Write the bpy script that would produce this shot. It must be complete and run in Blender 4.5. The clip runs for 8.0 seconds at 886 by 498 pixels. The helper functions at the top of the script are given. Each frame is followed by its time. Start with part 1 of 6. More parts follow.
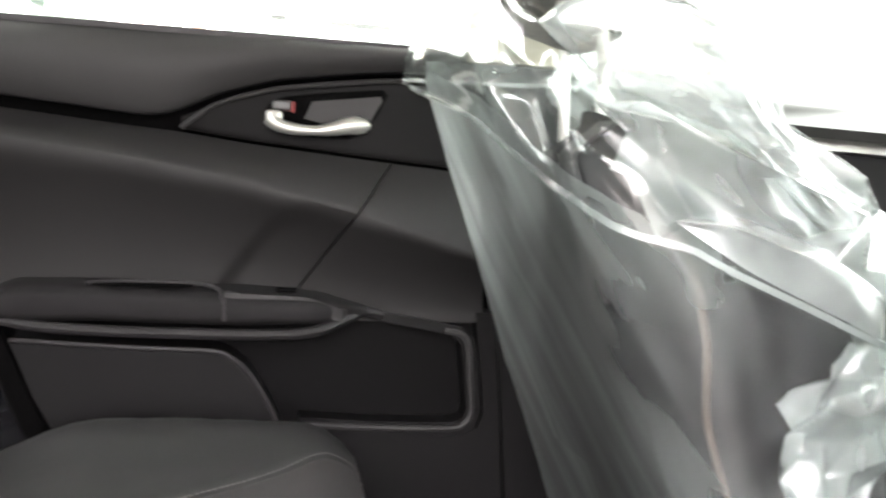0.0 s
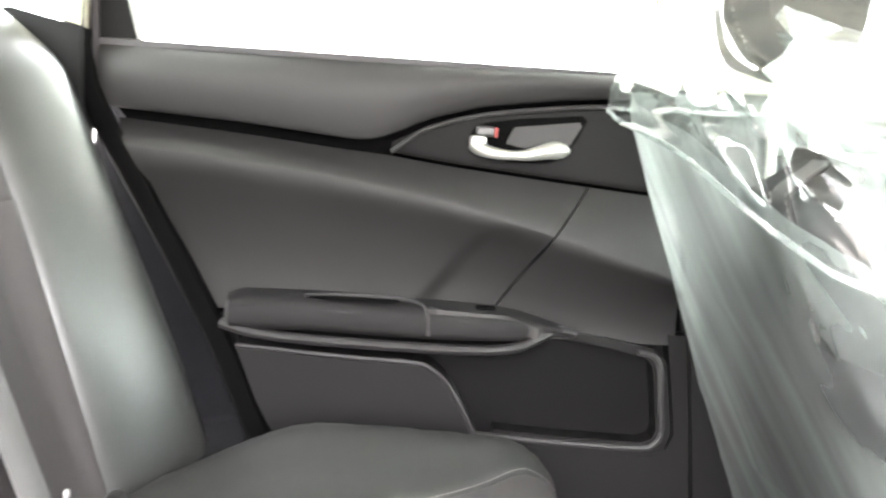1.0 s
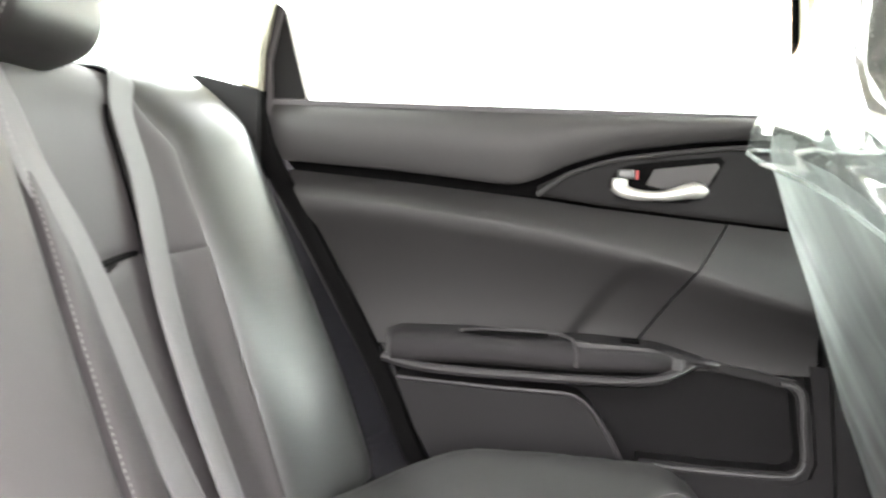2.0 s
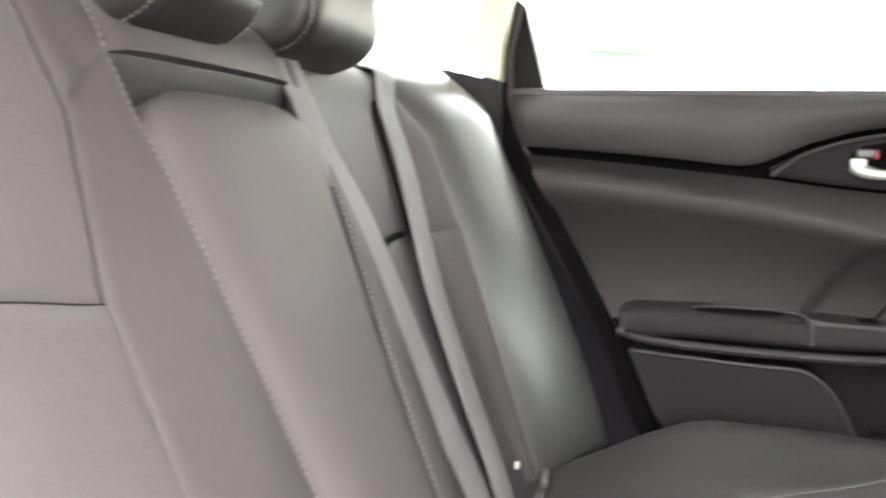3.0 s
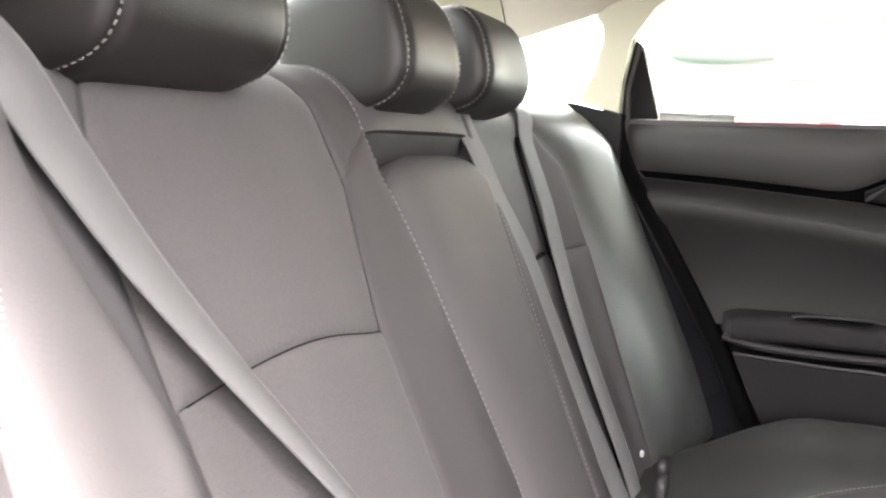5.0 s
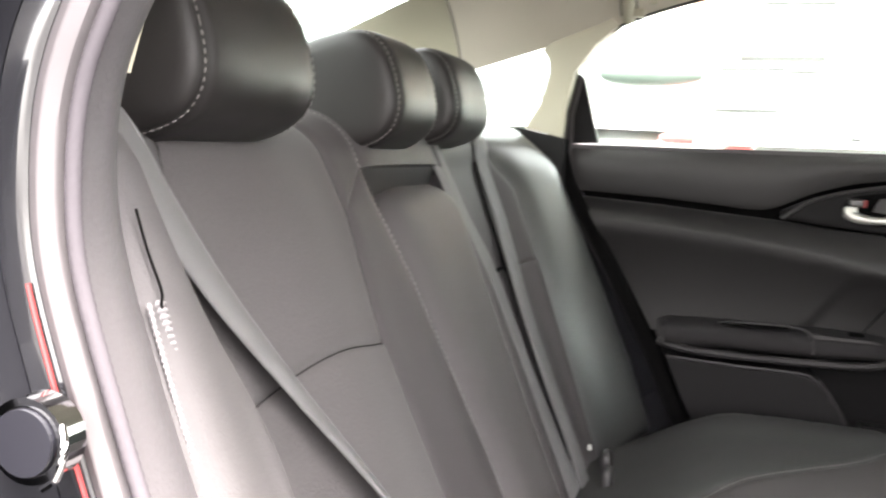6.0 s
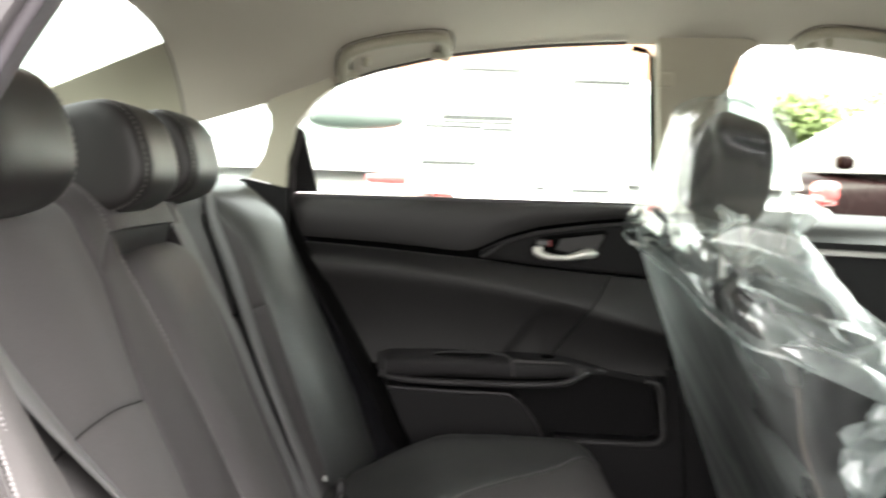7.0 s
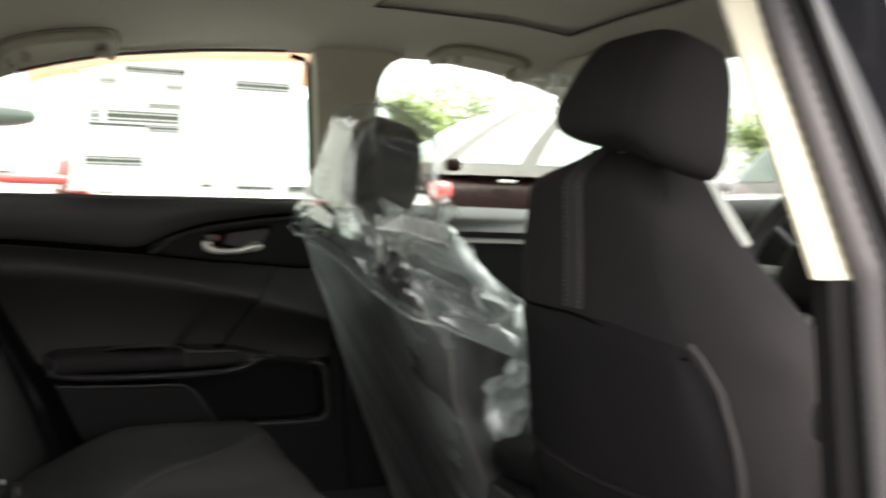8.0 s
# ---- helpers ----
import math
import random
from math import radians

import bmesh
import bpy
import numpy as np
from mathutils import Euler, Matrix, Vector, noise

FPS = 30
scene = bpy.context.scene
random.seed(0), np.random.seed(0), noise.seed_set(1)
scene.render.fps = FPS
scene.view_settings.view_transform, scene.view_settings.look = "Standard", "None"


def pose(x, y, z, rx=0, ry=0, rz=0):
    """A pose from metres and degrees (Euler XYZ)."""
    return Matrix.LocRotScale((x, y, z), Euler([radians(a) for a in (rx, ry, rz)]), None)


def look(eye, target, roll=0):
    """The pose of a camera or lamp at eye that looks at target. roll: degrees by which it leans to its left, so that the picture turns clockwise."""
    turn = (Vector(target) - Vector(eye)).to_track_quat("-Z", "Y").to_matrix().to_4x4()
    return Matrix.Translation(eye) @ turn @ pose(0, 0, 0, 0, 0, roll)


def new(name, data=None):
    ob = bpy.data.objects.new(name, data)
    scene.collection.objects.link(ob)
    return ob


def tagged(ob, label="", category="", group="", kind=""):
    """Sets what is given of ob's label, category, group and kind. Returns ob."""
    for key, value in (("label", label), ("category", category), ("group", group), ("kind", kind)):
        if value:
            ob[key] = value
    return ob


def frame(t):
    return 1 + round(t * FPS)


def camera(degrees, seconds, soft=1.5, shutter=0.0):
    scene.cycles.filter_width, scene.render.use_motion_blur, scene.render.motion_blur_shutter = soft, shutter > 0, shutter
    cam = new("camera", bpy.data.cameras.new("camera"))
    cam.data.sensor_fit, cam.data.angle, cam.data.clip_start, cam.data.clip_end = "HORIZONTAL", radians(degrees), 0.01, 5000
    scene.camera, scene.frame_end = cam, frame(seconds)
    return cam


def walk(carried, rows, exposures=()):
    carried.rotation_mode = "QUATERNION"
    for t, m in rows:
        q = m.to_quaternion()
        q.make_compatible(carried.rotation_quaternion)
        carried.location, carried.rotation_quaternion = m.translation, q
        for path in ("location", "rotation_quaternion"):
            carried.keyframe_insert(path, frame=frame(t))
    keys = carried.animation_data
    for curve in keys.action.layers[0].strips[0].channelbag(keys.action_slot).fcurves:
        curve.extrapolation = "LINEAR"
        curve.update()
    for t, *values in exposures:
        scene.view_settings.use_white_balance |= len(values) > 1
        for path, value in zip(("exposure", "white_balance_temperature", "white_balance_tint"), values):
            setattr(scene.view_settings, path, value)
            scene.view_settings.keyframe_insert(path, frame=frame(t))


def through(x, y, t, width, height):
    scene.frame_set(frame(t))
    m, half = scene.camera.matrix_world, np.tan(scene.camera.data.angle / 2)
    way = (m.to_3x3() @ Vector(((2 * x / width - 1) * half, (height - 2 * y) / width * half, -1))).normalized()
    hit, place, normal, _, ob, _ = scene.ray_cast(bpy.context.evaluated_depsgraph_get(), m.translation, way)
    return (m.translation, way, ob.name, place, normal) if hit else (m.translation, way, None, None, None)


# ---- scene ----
cam = camera(50.4, 8.0, soft=2.2, shutter=0.5)
PATH = [
    (0, (0.431, -0.564, 0.781), (0.828, 1.39, 0.628), 3.0),
    (0.5, (0.406, -0.564, 0.806), (0.618, 1.417, 0.631), 3.3),
    (1, (0.381, -0.599, 0.813), (0.435, 1.392, 0.634), 3.7),
    (2.3, (0.317, -0.713, 0.823), (0.034, 1.264, 0.715), 2.1),
    (2.5, (0.311, -0.731, 0.824), (-0.059, 1.231, 0.7), 2.0),
    (3, (0.286, -0.787, 0.828), (-0.296, 1.118, 0.65), 1.6),
    (3.5, (0.268, -0.836, 0.844), (-0.489, 1.002, 0.622), 1.4),
    (4, (0.266, -0.895, 0.862), (-0.53, 0.925, 0.63), 1.6),
    (4.5, (0.265, -0.953, 0.882), (-0.483, 0.888, 0.651), 2.0),
    (4.7, (0.256, -0.977, 0.89), (-0.467, 0.874, 0.662), 2.0),
    (5.8, (0.215, -1.117, 0.914), (-0.405, 0.773, 0.705), 1.7),
    (6, (0.218, -1.154, 0.927), (-0.328, 0.759, 0.718), 2.1),
    (6.2, (0.203, -1.173, 0.928), (-0.243, 0.767, 0.735), 1.8),
    (6.5, (0.193, -1.209, 0.943), (-0.079, 0.765, 0.767), 1.6),
    (7, (0.184, -1.269, 0.964), (0.259, 0.726, 0.837), 1.7),
    (7.5, (0.135, -1.325, 0.962), (0.547, 0.63, 0.857), 1.5),
    (7.6, (0.117, -1.332, 0.951), (0.593, 0.609, 0.859), 1.6),
    (7.8, (0.087, -1.347, 0.957), (0.751, 0.536, 0.852), 1.2),
    (8, (0.063, -1.392, 0.949), (0.903, 0.42, 0.847), 1.2),
]
EXPOSURES = [(0.0, 5.08, 6900, 16), (0.5, 5.65, 6900, 15), (1.0, 6.28, 6850, 12), (2.5, 5.9, 6900, 14), (3.0, 5.68, 6950, 16), (3.5, 5.55, 6950, 17), (4.5, 5.42, 6900, 17), (5.8, 4.88, 6900, 15), (6.5, 4.66, 6900, 12), (7.0, 4.24, 6950, 11), (7.5, 3.45, 7000, 11), (8.0, 2.95, 7050, 11)]
walk(cam, [(t, look(eye, target, roll)) for t, eye, target, roll in PATH], EXPOSURES)

# ---- sky and sun: a bright overcast day ----
world = bpy.data.worlds.new("overcast_sky")
scene.world = world
world.use_nodes = True
wn = world.node_tree
sky = wn.nodes.new("ShaderNodeTexSky")
sky.sky_type = "NISHITA"
sky.sun_disc = False
sky.sun_elevation, sky.sun_rotation = radians(72), radians(150)
sky.air_density, sky.dust_density = 1.0, 4.0
cloud = wn.nodes.new("ShaderNodeHueSaturation")
cloud.inputs["Saturation"].default_value = 0.15
wn.links.new(sky.outputs[0], cloud.inputs["Color"])
wn.links.new(cloud.outputs[0], wn.nodes["Background"].inputs[0])
wn.nodes["Background"].inputs[1].default_value = 0.15
sun_data = bpy.data.lights.new("sun", "SUN")
sun_data.energy, sun_data.angle, sun_data.color = 1.1, radians(25), (1.0, 0.96, 0.9)
sun = new("sun", sun_data)
sun.matrix_world = look((2.5, -3, 12), (0, 0, 0))

C = -0.05  # the car's middle plane; the car faces +x


# ---- materials ----
def material(name, colour, rough=0.6, metal=0.0, grain=0.0, scale=200.0, vary=0.12, stain=4.0, bump=0.0, spec=0.5, coat=0.0, sheen=0.0, stretch=None, coat_rough=0.05):
    m = bpy.data.materials.new(name)
    m.use_nodes = True
    nt = m.node_tree
    b = nt.nodes["Principled BSDF"]
    b.inputs["Metallic"].default_value = metal
    b.inputs["Specular IOR Level"].default_value = spec
    b.inputs["Coat Weight"].default_value = coat
    b.inputs["Coat Roughness"].default_value = coat_rough
    b.inputs["Sheen Weight"].default_value = sheen
    tc = nt.nodes.new("ShaderNodeTexCoord")
    mp = nt.nodes.new("ShaderNodeMapping")
    nt.links.new(tc.outputs["Object"], mp.inputs[0])
    if stretch:
        mp.inputs["Scale"].default_value = stretch
    fine = nt.nodes.new("ShaderNodeTexNoise")
    fine.inputs["Scale"].default_value = scale
    fine.inputs["Detail"].default_value = 3.0
    broad = nt.nodes.new("ShaderNodeTexNoise")
    broad.inputs["Scale"].default_value = stain
    broad.inputs["Detail"].default_value = 4.0
    nt.links.new(mp.outputs[0], fine.inputs["Vector"])
    nt.links.new(tc.outputs["Object"], broad.inputs["Vector"])
    add = nt.nodes.new("ShaderNodeMath")
    add.operation = "MULTIPLY_ADD"
    nt.links.new(fine.outputs[0], add.inputs[0])
    add.inputs[1].default_value = grain
    nt.links.new(broad.outputs[0], add.inputs[2])
    ramp = nt.nodes.new("ShaderNodeMapRange")
    ramp.inputs[1].default_value, ramp.inputs[2].default_value = 0.3, 0.7 + grain
    ramp.inputs[3].default_value, ramp.inputs[4].default_value = 1 - vary, 1 + vary
    nt.links.new(add.outputs[0], ramp.inputs[0])
    mix = nt.nodes.new("ShaderNodeVectorMath")
    mix.operation = "SCALE"
    mix.inputs[0].default_value = colour
    nt.links.new(ramp.outputs[0], mix.inputs["Scale"])
    nt.links.new(mix.outputs[0], b.inputs["Base Color"])
    rr = nt.nodes.new("ShaderNodeMapRange")
    rr.inputs[1].default_value, rr.inputs[2].default_value = 0.3, 0.7
    rr.inputs[3].default_value, rr.inputs[4].default_value = max(0.02, rough - 0.06), min(1.0, rough + 0.06)
    nt.links.new(broad.outputs[0], rr.inputs[0])
    nt.links.new(rr.outputs[0], b.inputs["Roughness"])
    if bump:
        bp = nt.nodes.new("ShaderNodeBump")
        bp.inputs["Strength"].default_value = bump
        bp.inputs["Distance"].default_value = 0.001
        nt.links.new(fine.outputs[0], bp.inputs["Height"])
        nt.links.new(bp.outputs[0], b.inputs["Normal"])
    return m


def twill(m, scale):
    """Fine slanting ribs, as in woven webbing."""
    nt = m.node_tree
    b = nt.nodes["Principled BSDF"]
    tc = nt.nodes.new("ShaderNodeTexCoord")
    wave = nt.nodes.new("ShaderNodeTexWave")
    wave.bands_direction = "DIAGONAL"
    wave.inputs["Scale"].default_value, wave.inputs["Distortion"].default_value = scale, 0.4
    nt.links.new(tc.outputs["Object"], wave.inputs["Vector"])
    bp = nt.nodes.new("ShaderNodeBump")
    bp.inputs["Strength"].default_value, bp.inputs["Distance"].default_value = 0.45, 0.0008
    nt.links.new(wave.outputs["Fac"], bp.inputs["Height"])
    nt.links.new(bp.outputs[0], b.inputs["Normal"])


def glass(name, tint=(0.85, 0.90, 0.87), rough=0.0):
    """A thin pane: mostly clear, with the gloss of glass."""
    m = bpy.data.materials.new(name)
    m.use_nodes = True
    nt = m.node_tree
    nt.nodes.remove(nt.nodes["Principled BSDF"])
    clear = nt.nodes.new("ShaderNodeBsdfTransparent")
    clear.inputs[0].default_value = (*tint, 1)
    shine = nt.nodes.new("ShaderNodeBsdfGlossy")
    shine.inputs["Roughness"].default_value = rough
    lw = nt.nodes.new("ShaderNodeLayerWeight")
    lw.inputs[0].default_value = 0.5
    pw = nt.nodes.new("ShaderNodeMath")
    pw.operation = "POWER"
    pw.inputs[1].default_value = 4.0
    nt.links.new(lw.outputs["Facing"], pw.inputs[0])
    fr = nt.nodes.new("ShaderNodeMath")
    fr.operation = "MULTIPLY_ADD"
    fr.inputs[1].default_value, fr.inputs[2].default_value = 0.35, 0.02
    nt.links.new(pw.outputs[0], fr.inputs[0])
    mix = nt.nodes.new("ShaderNodeMixShader")
    nt.links.new(fr.outputs[0], mix.inputs[0])
    nt.links.new(clear.outputs[0], mix.inputs[1])
    nt.links.new(shine.outputs[0], mix.inputs[2])
    nt.links.new(mix.outputs[0], nt.nodes["Material Output"].inputs[0])
    return m


def film(name, haze, gloss, crease, grain=None, rough=0.14):
    """Thin polythene: clear with a milky haze and creased shine; grain: the direction in which it is drawn taut."""
    m = bpy.data.materials.new(name)
    m.use_nodes = True
    nt = m.node_tree
    nt.nodes.remove(nt.nodes["Principled BSDF"])
    tc = nt.nodes.new("ShaderNodeTexCoord")
    no = nt.nodes.new("ShaderNodeTexNoise")
    no.inputs["Scale"].default_value, no.inputs["Detail"].default_value = 5.0, 1.8 if grain else 3.0
    no.inputs["Distortion"].default_value = 0.35 if grain else 1.2
    if grain:
        along = Vector(grain).normalized()
        across = along.orthogonal().normalized()
        xyz = nt.nodes.new("ShaderNodeCombineXYZ")
        for k, (axis, fine) in enumerate(((along, 0.28), (across, 4.2), (along.cross(across), 4.2))):
            dot = nt.nodes.new("ShaderNodeVectorMath")
            dot.operation = "DOT_PRODUCT"
            dot.inputs[1].default_value = axis * fine
            nt.links.new(tc.outputs["Object"], dot.inputs[0])
            nt.links.new(dot.outputs["Value"], xyz.inputs[k])
        nt.links.new(xyz.outputs[0], no.inputs["Vector"])
    else:
        nt.links.new(tc.outputs["Object"], no.inputs["Vector"])
    bp = nt.nodes.new("ShaderNodeBump")
    bp.inputs["Strength"].default_value, bp.inputs["Distance"].default_value = crease, 0.02
    nt.links.new(no.outputs[0], bp.inputs["Height"])
    clear = nt.nodes.new("ShaderNodeBsdfTransparent")
    clear.inputs[0].default_value = (0.97, 0.98, 0.98, 1)
    milk = nt.nodes.new("ShaderNodeBsdfDiffuse")
    milk.inputs[0].default_value = (0.79, 0.85, 0.84, 1)
    back = nt.nodes.new("ShaderNodeBsdfTranslucent")
    back.inputs[0].default_value = (0.8, 0.87, 0.84, 1)
    both = nt.nodes.new("ShaderNodeMixShader")
    both.inputs[0].default_value = 0.65
    nt.links.new(milk.outputs[0], both.inputs[1])
    nt.links.new(back.outputs[0], both.inputs[2])
    shine = nt.nodes.new("ShaderNodeBsdfGlossy")
    shine.inputs["Roughness"].default_value = rough
    nt.links.new(bp.outputs[0], shine.inputs["Normal"])
    nt.links.new(bp.outputs[0], milk.inputs["Normal"])
    a = nt.nodes.new("ShaderNodeMixShader")
    mr = nt.nodes.new("ShaderNodeMapRange")
    mr.inputs[1].default_value, mr.inputs[2].default_value = 0.35, 0.7
    mr.inputs[3].default_value, mr.inputs[4].default_value = (haze * 0.4, haze * 2.1) if grain else (haze * 0.25, haze * 2.2)
    nt.links.new(no.outputs[0], mr.inputs[0])
    nt.links.new(mr.outputs[0], a.inputs[0])
    nt.links.new(clear.outputs[0], a.inputs[1])
    nt.links.new(both.outputs[0], a.inputs[2])
    c = nt.nodes.new("ShaderNodeMixShader")
    lw = nt.nodes.new("ShaderNodeLayerWeight")
    lw.inputs[0].default_value = 0.5
    g = nt.nodes.new("ShaderNodeMapRange")
    g.inputs[1].default_value, g.inputs[2].default_value = 0.15, 0.85
    g.inputs[3].default_value, g.inputs[4].default_value = gloss * 0.42, gloss * 2.6
    nt.links.new(lw.outputs["Facing"], g.inputs[0])
    nt.links.new(g.outputs[0], c.inputs[0])
    nt.links.new(a.outputs[0], c.inputs[1])
    nt.links.new(shine.outputs[0], c.inputs[2])
    nt.links.new(c.outputs[0], nt.nodes["Material Output"].inputs[0])
    return m


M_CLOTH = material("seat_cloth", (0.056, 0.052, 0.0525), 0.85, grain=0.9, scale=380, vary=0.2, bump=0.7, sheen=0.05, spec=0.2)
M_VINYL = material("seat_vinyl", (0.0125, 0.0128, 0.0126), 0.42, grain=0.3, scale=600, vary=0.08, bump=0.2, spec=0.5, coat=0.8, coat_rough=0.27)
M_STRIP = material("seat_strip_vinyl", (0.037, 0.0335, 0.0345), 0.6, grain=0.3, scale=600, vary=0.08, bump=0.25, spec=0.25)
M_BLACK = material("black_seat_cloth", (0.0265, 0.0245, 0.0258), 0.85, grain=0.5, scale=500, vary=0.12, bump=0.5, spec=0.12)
# centre pillar flange, darkened for the shade of the open rear door
M_FLANGE = material("shaded_flange_plastic", (0.013, 0.012, 0.0127), 0.5, grain=0.3, scale=400, vary=0.1, spec=0.25)
M_EDGE = material("moulded_edge", (0.022, 0.0205, 0.0215), 0.45, grain=0.3, scale=400, vary=0.08, spec=0.3)
M_REST = material("headrest_vinyl", (0.0150, 0.0136, 0.0134), 0.45, grain=0.3, scale=600, vary=0.08, bump=0.25, spec=0.3)
M_REAR_ARM = material("armrest_vinyl", (0.046, 0.0425, 0.043), 0.62, grain=0.3, scale=600, vary=0.08, bump=0.25, spec=0.25)
M_CUSHION = material("cushion_side_vinyl", (0.0235, 0.023, 0.023), 0.55, grain=0.4, scale=600, vary=0.1, bump=0.25, spec=0.3)
# seat cloth again, darkened for the skylight that the cushion doesn't get
M_CUSHION_CLOTH = material("shaded_cushion_cloth", (0.042, 0.039, 0.0395), 0.85, grain=0.9, scale=380, vary=0.2, bump=0.7, spec=0.2)
# piping colour raised to carry the white highlights along the welt
M_WELT = material("highlit_piping", (0.15, 0.142, 0.146), 0.5, vary=0.1, spec=0.4)
M_BEAD = material("ribbed_seal_rubber", (0.050, 0.045, 0.050), 0.7, grain=0.4, scale=300, vary=0.15, bump=0.3, spec=0.12)
M_TAUPE = material("taupe_piping", (0.11, 0.085, 0.072), 0.7, vary=0.1, spec=0.2)
# near bolster: daylight from the open doorway is put into its paler colour
M_SIDE = material("daylit_bolster_cloth", (0.060, 0.0565, 0.058), 0.8, grain=0.5, scale=500, vary=0.1, bump=0.4, spec=0.2)
M_PANEL = material("door_insert_vinyl", (0.0118, 0.011, 0.0114), 0.52, grain=0.3, scale=500, vary=0.1, bump=0.3, spec=0.36)
M_BELT = material("belt_webbing", (0.105, 0.103, 0.104), 0.6, grain=0.8, scale=500, vary=0.2, bump=0.6, stretch=(1, 1, 3), spec=0.25)
twill(M_BELT, 420.0)
M_DOOR = material("door_vinyl", (0.0285, 0.027, 0.0276), 0.55, grain=0.3, scale=500, vary=0.1, bump=0.3, spec=0.3)
M_INSERT = material("door_insert", (0.0145, 0.0135, 0.0143), 0.75, grain=0.5, scale=500, vary=0.12, bump=0.4, spec=0.15)
M_DARK = material("dark_plastic", (0.0078, 0.0073, 0.0077), 0.6, grain=0.3, scale=400, vary=0.1, bump=0.2, spec=0.12)
M_SMOOTH = material("satin_plastic", (0.04, 0.04, 0.041), 0.32, vary=0.06)
# car paint made darker and dull, in place of its dark reflections
M_JAMB = material("dulled_black_paint", (0.0065, 0.0065, 0.008), 0.3, vary=0.1, spec=0.03)
# door plastic darkened: the shade of a deep pocket is in the colour
M_POCKET = material("shaded_pocket_plastic", (0.0048, 0.0045, 0.0048), 0.7, grain=0.3, scale=400, vary=0.1, bump=0.2, spec=0.08)
# rubber of seals; its near-black also stands for shade in gaps and hollows
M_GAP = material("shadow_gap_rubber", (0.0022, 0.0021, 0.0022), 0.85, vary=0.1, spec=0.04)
M_CHROME = material("satin_chrome", (0.48, 0.48, 0.45), 0.36, metal=0.7, vary=0.05)
M_MIRROR = material("bright_chrome", (0.6, 0.6, 0.6), 0.1, metal=1.0, vary=0.05)
M_RED = material("red_mark", (0.20, 0.015, 0.015), 0.5, vary=0.05)
M_CREAM = material("headliner_cloth", (0.52, 0.48, 0.41), 0.95, grain=0.5, scale=600, vary=0.06, bump=0.3)
M_PILLAR = material("cream_pillar_plastic", (0.39, 0.365, 0.285), 0.6, grain=0.3, scale=400, vary=0.05, bump=0.15)
M_PAINT = material("black_car_paint", (0.012, 0.012, 0.014), 0.12, vary=0.1, coat=1.0)
M_RUBBER = material("weatherstrip_rubber", (0.056, 0.052, 0.055), 0.6, grain=0.4, scale=300, vary=0.15, bump=0.4, spec=0.25)
M_FLOOR = material("carpet", (0.02, 0.02, 0.021), 0.95, grain=0.8, scale=300, vary=0.25, bump=0.8)
M_THREAD = material("stitch_thread", (0.18, 0.168, 0.165), 0.7, vary=0.1)
M_TRIM = material("pale_grey_finish", (0.082, 0.075, 0.078), 0.45, vary=0.08, spec=0.3)
M_GLASS = glass("window_glass")
M_PAPER = bpy.data.materials.new("thin_paper")
M_PAPER.use_nodes = True
nt = M_PAPER.node_tree
nt.nodes.remove(nt.nodes["Principled BSDF"])
dif, tra, mx = nt.nodes.new("ShaderNodeBsdfDiffuse"), nt.nodes.new("ShaderNodeBsdfTranslucent"), nt.nodes.new("ShaderNodeMixShader")
dif.inputs[0].default_value, tra.inputs[0].default_value = (0.8, 0.8, 0.78, 1), (0.95, 0.95, 0.93, 1)
mx.inputs[0].default_value = 0.95
nt.links.new(dif.outputs[0], mx.inputs[1])
nt.links.new(tra.outputs[0], mx.inputs[2])
clr, m2 = nt.nodes.new("ShaderNodeBsdfTransparent"), nt.nodes.new("ShaderNodeMixShader")
m2.inputs[0].default_value = 0.88
nt.links.new(clr.outputs[0], m2.inputs[1])
nt.links.new(mx.outputs[0], m2.inputs[2])
nt.links.new(m2.outputs[0], nt.nodes["Material Output"].inputs[0])
M_LOWER = material("darker_seat_cloth", (0.0155, 0.0142, 0.0155), 0.85, grain=0.5, scale=500, vary=0.12, bump=0.5, spec=0.1)
# milky where bunched, and whitened further for windscreen light on the tail
M_HAZE = film("milky_gathered_film", 0.75, 0.3, 0.12)
M_FILM = film("polythene_film", 0.14, 0.13, 0.06, (0.22, -0.55, -0.80), 0.3)
M_BUNCH = film("layered_polythene_film", 0.34, 0.30, 0.05, None, 0.2)
M_FILM_HOOD = film("polythene_hood_film", 0.05, 0.2, 0.03, None, 0.09)
M_ASPHALT = material("asphalt", (0.075, 0.073, 0.071), 0.9, grain=0.8, scale=60, vary=0.2, stain=0.4, bump=0.5)
M_WHITECAR = material("white_car_paint", (0.8, 0.8, 0.79), 0.2, vary=0.02, coat=1.0)
M_MAROON = material("maroon_car_paint", (0.0085, 0.003, 0.003), 0.3, vary=0.08, spec=0.06)
M_GREYROOF = material("grey_car_roof", (0.11, 0.10, 0.098), 0.4, vary=0.08, spec=0.4)
M_SILVER = material("silver_car_paint", (0.26, 0.265, 0.27), 0.35, metal=0.3, vary=0.03, coat=0.4)
M_CARGLASS = material("tinted_car_glass", (0.02, 0.03, 0.03), 0.06, vary=0.05, spec=0.8)
M_CAP = material("slate_plastic", (0.009, 0.009, 0.012), 0.4, vary=0.05, spec=0.2)
M_QUARTER = material("green_car_glass", (0.07, 0.088, 0.078), 0.1, vary=0.05)
# the sky's reflection in the panes is put into this pale base colour
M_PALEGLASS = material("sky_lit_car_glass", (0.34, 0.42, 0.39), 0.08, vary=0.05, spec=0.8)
M_TAIL = material("tail_lamp_red", (0.6, 0.08, 0.08), 0.15, vary=0.05, coat=1.0)
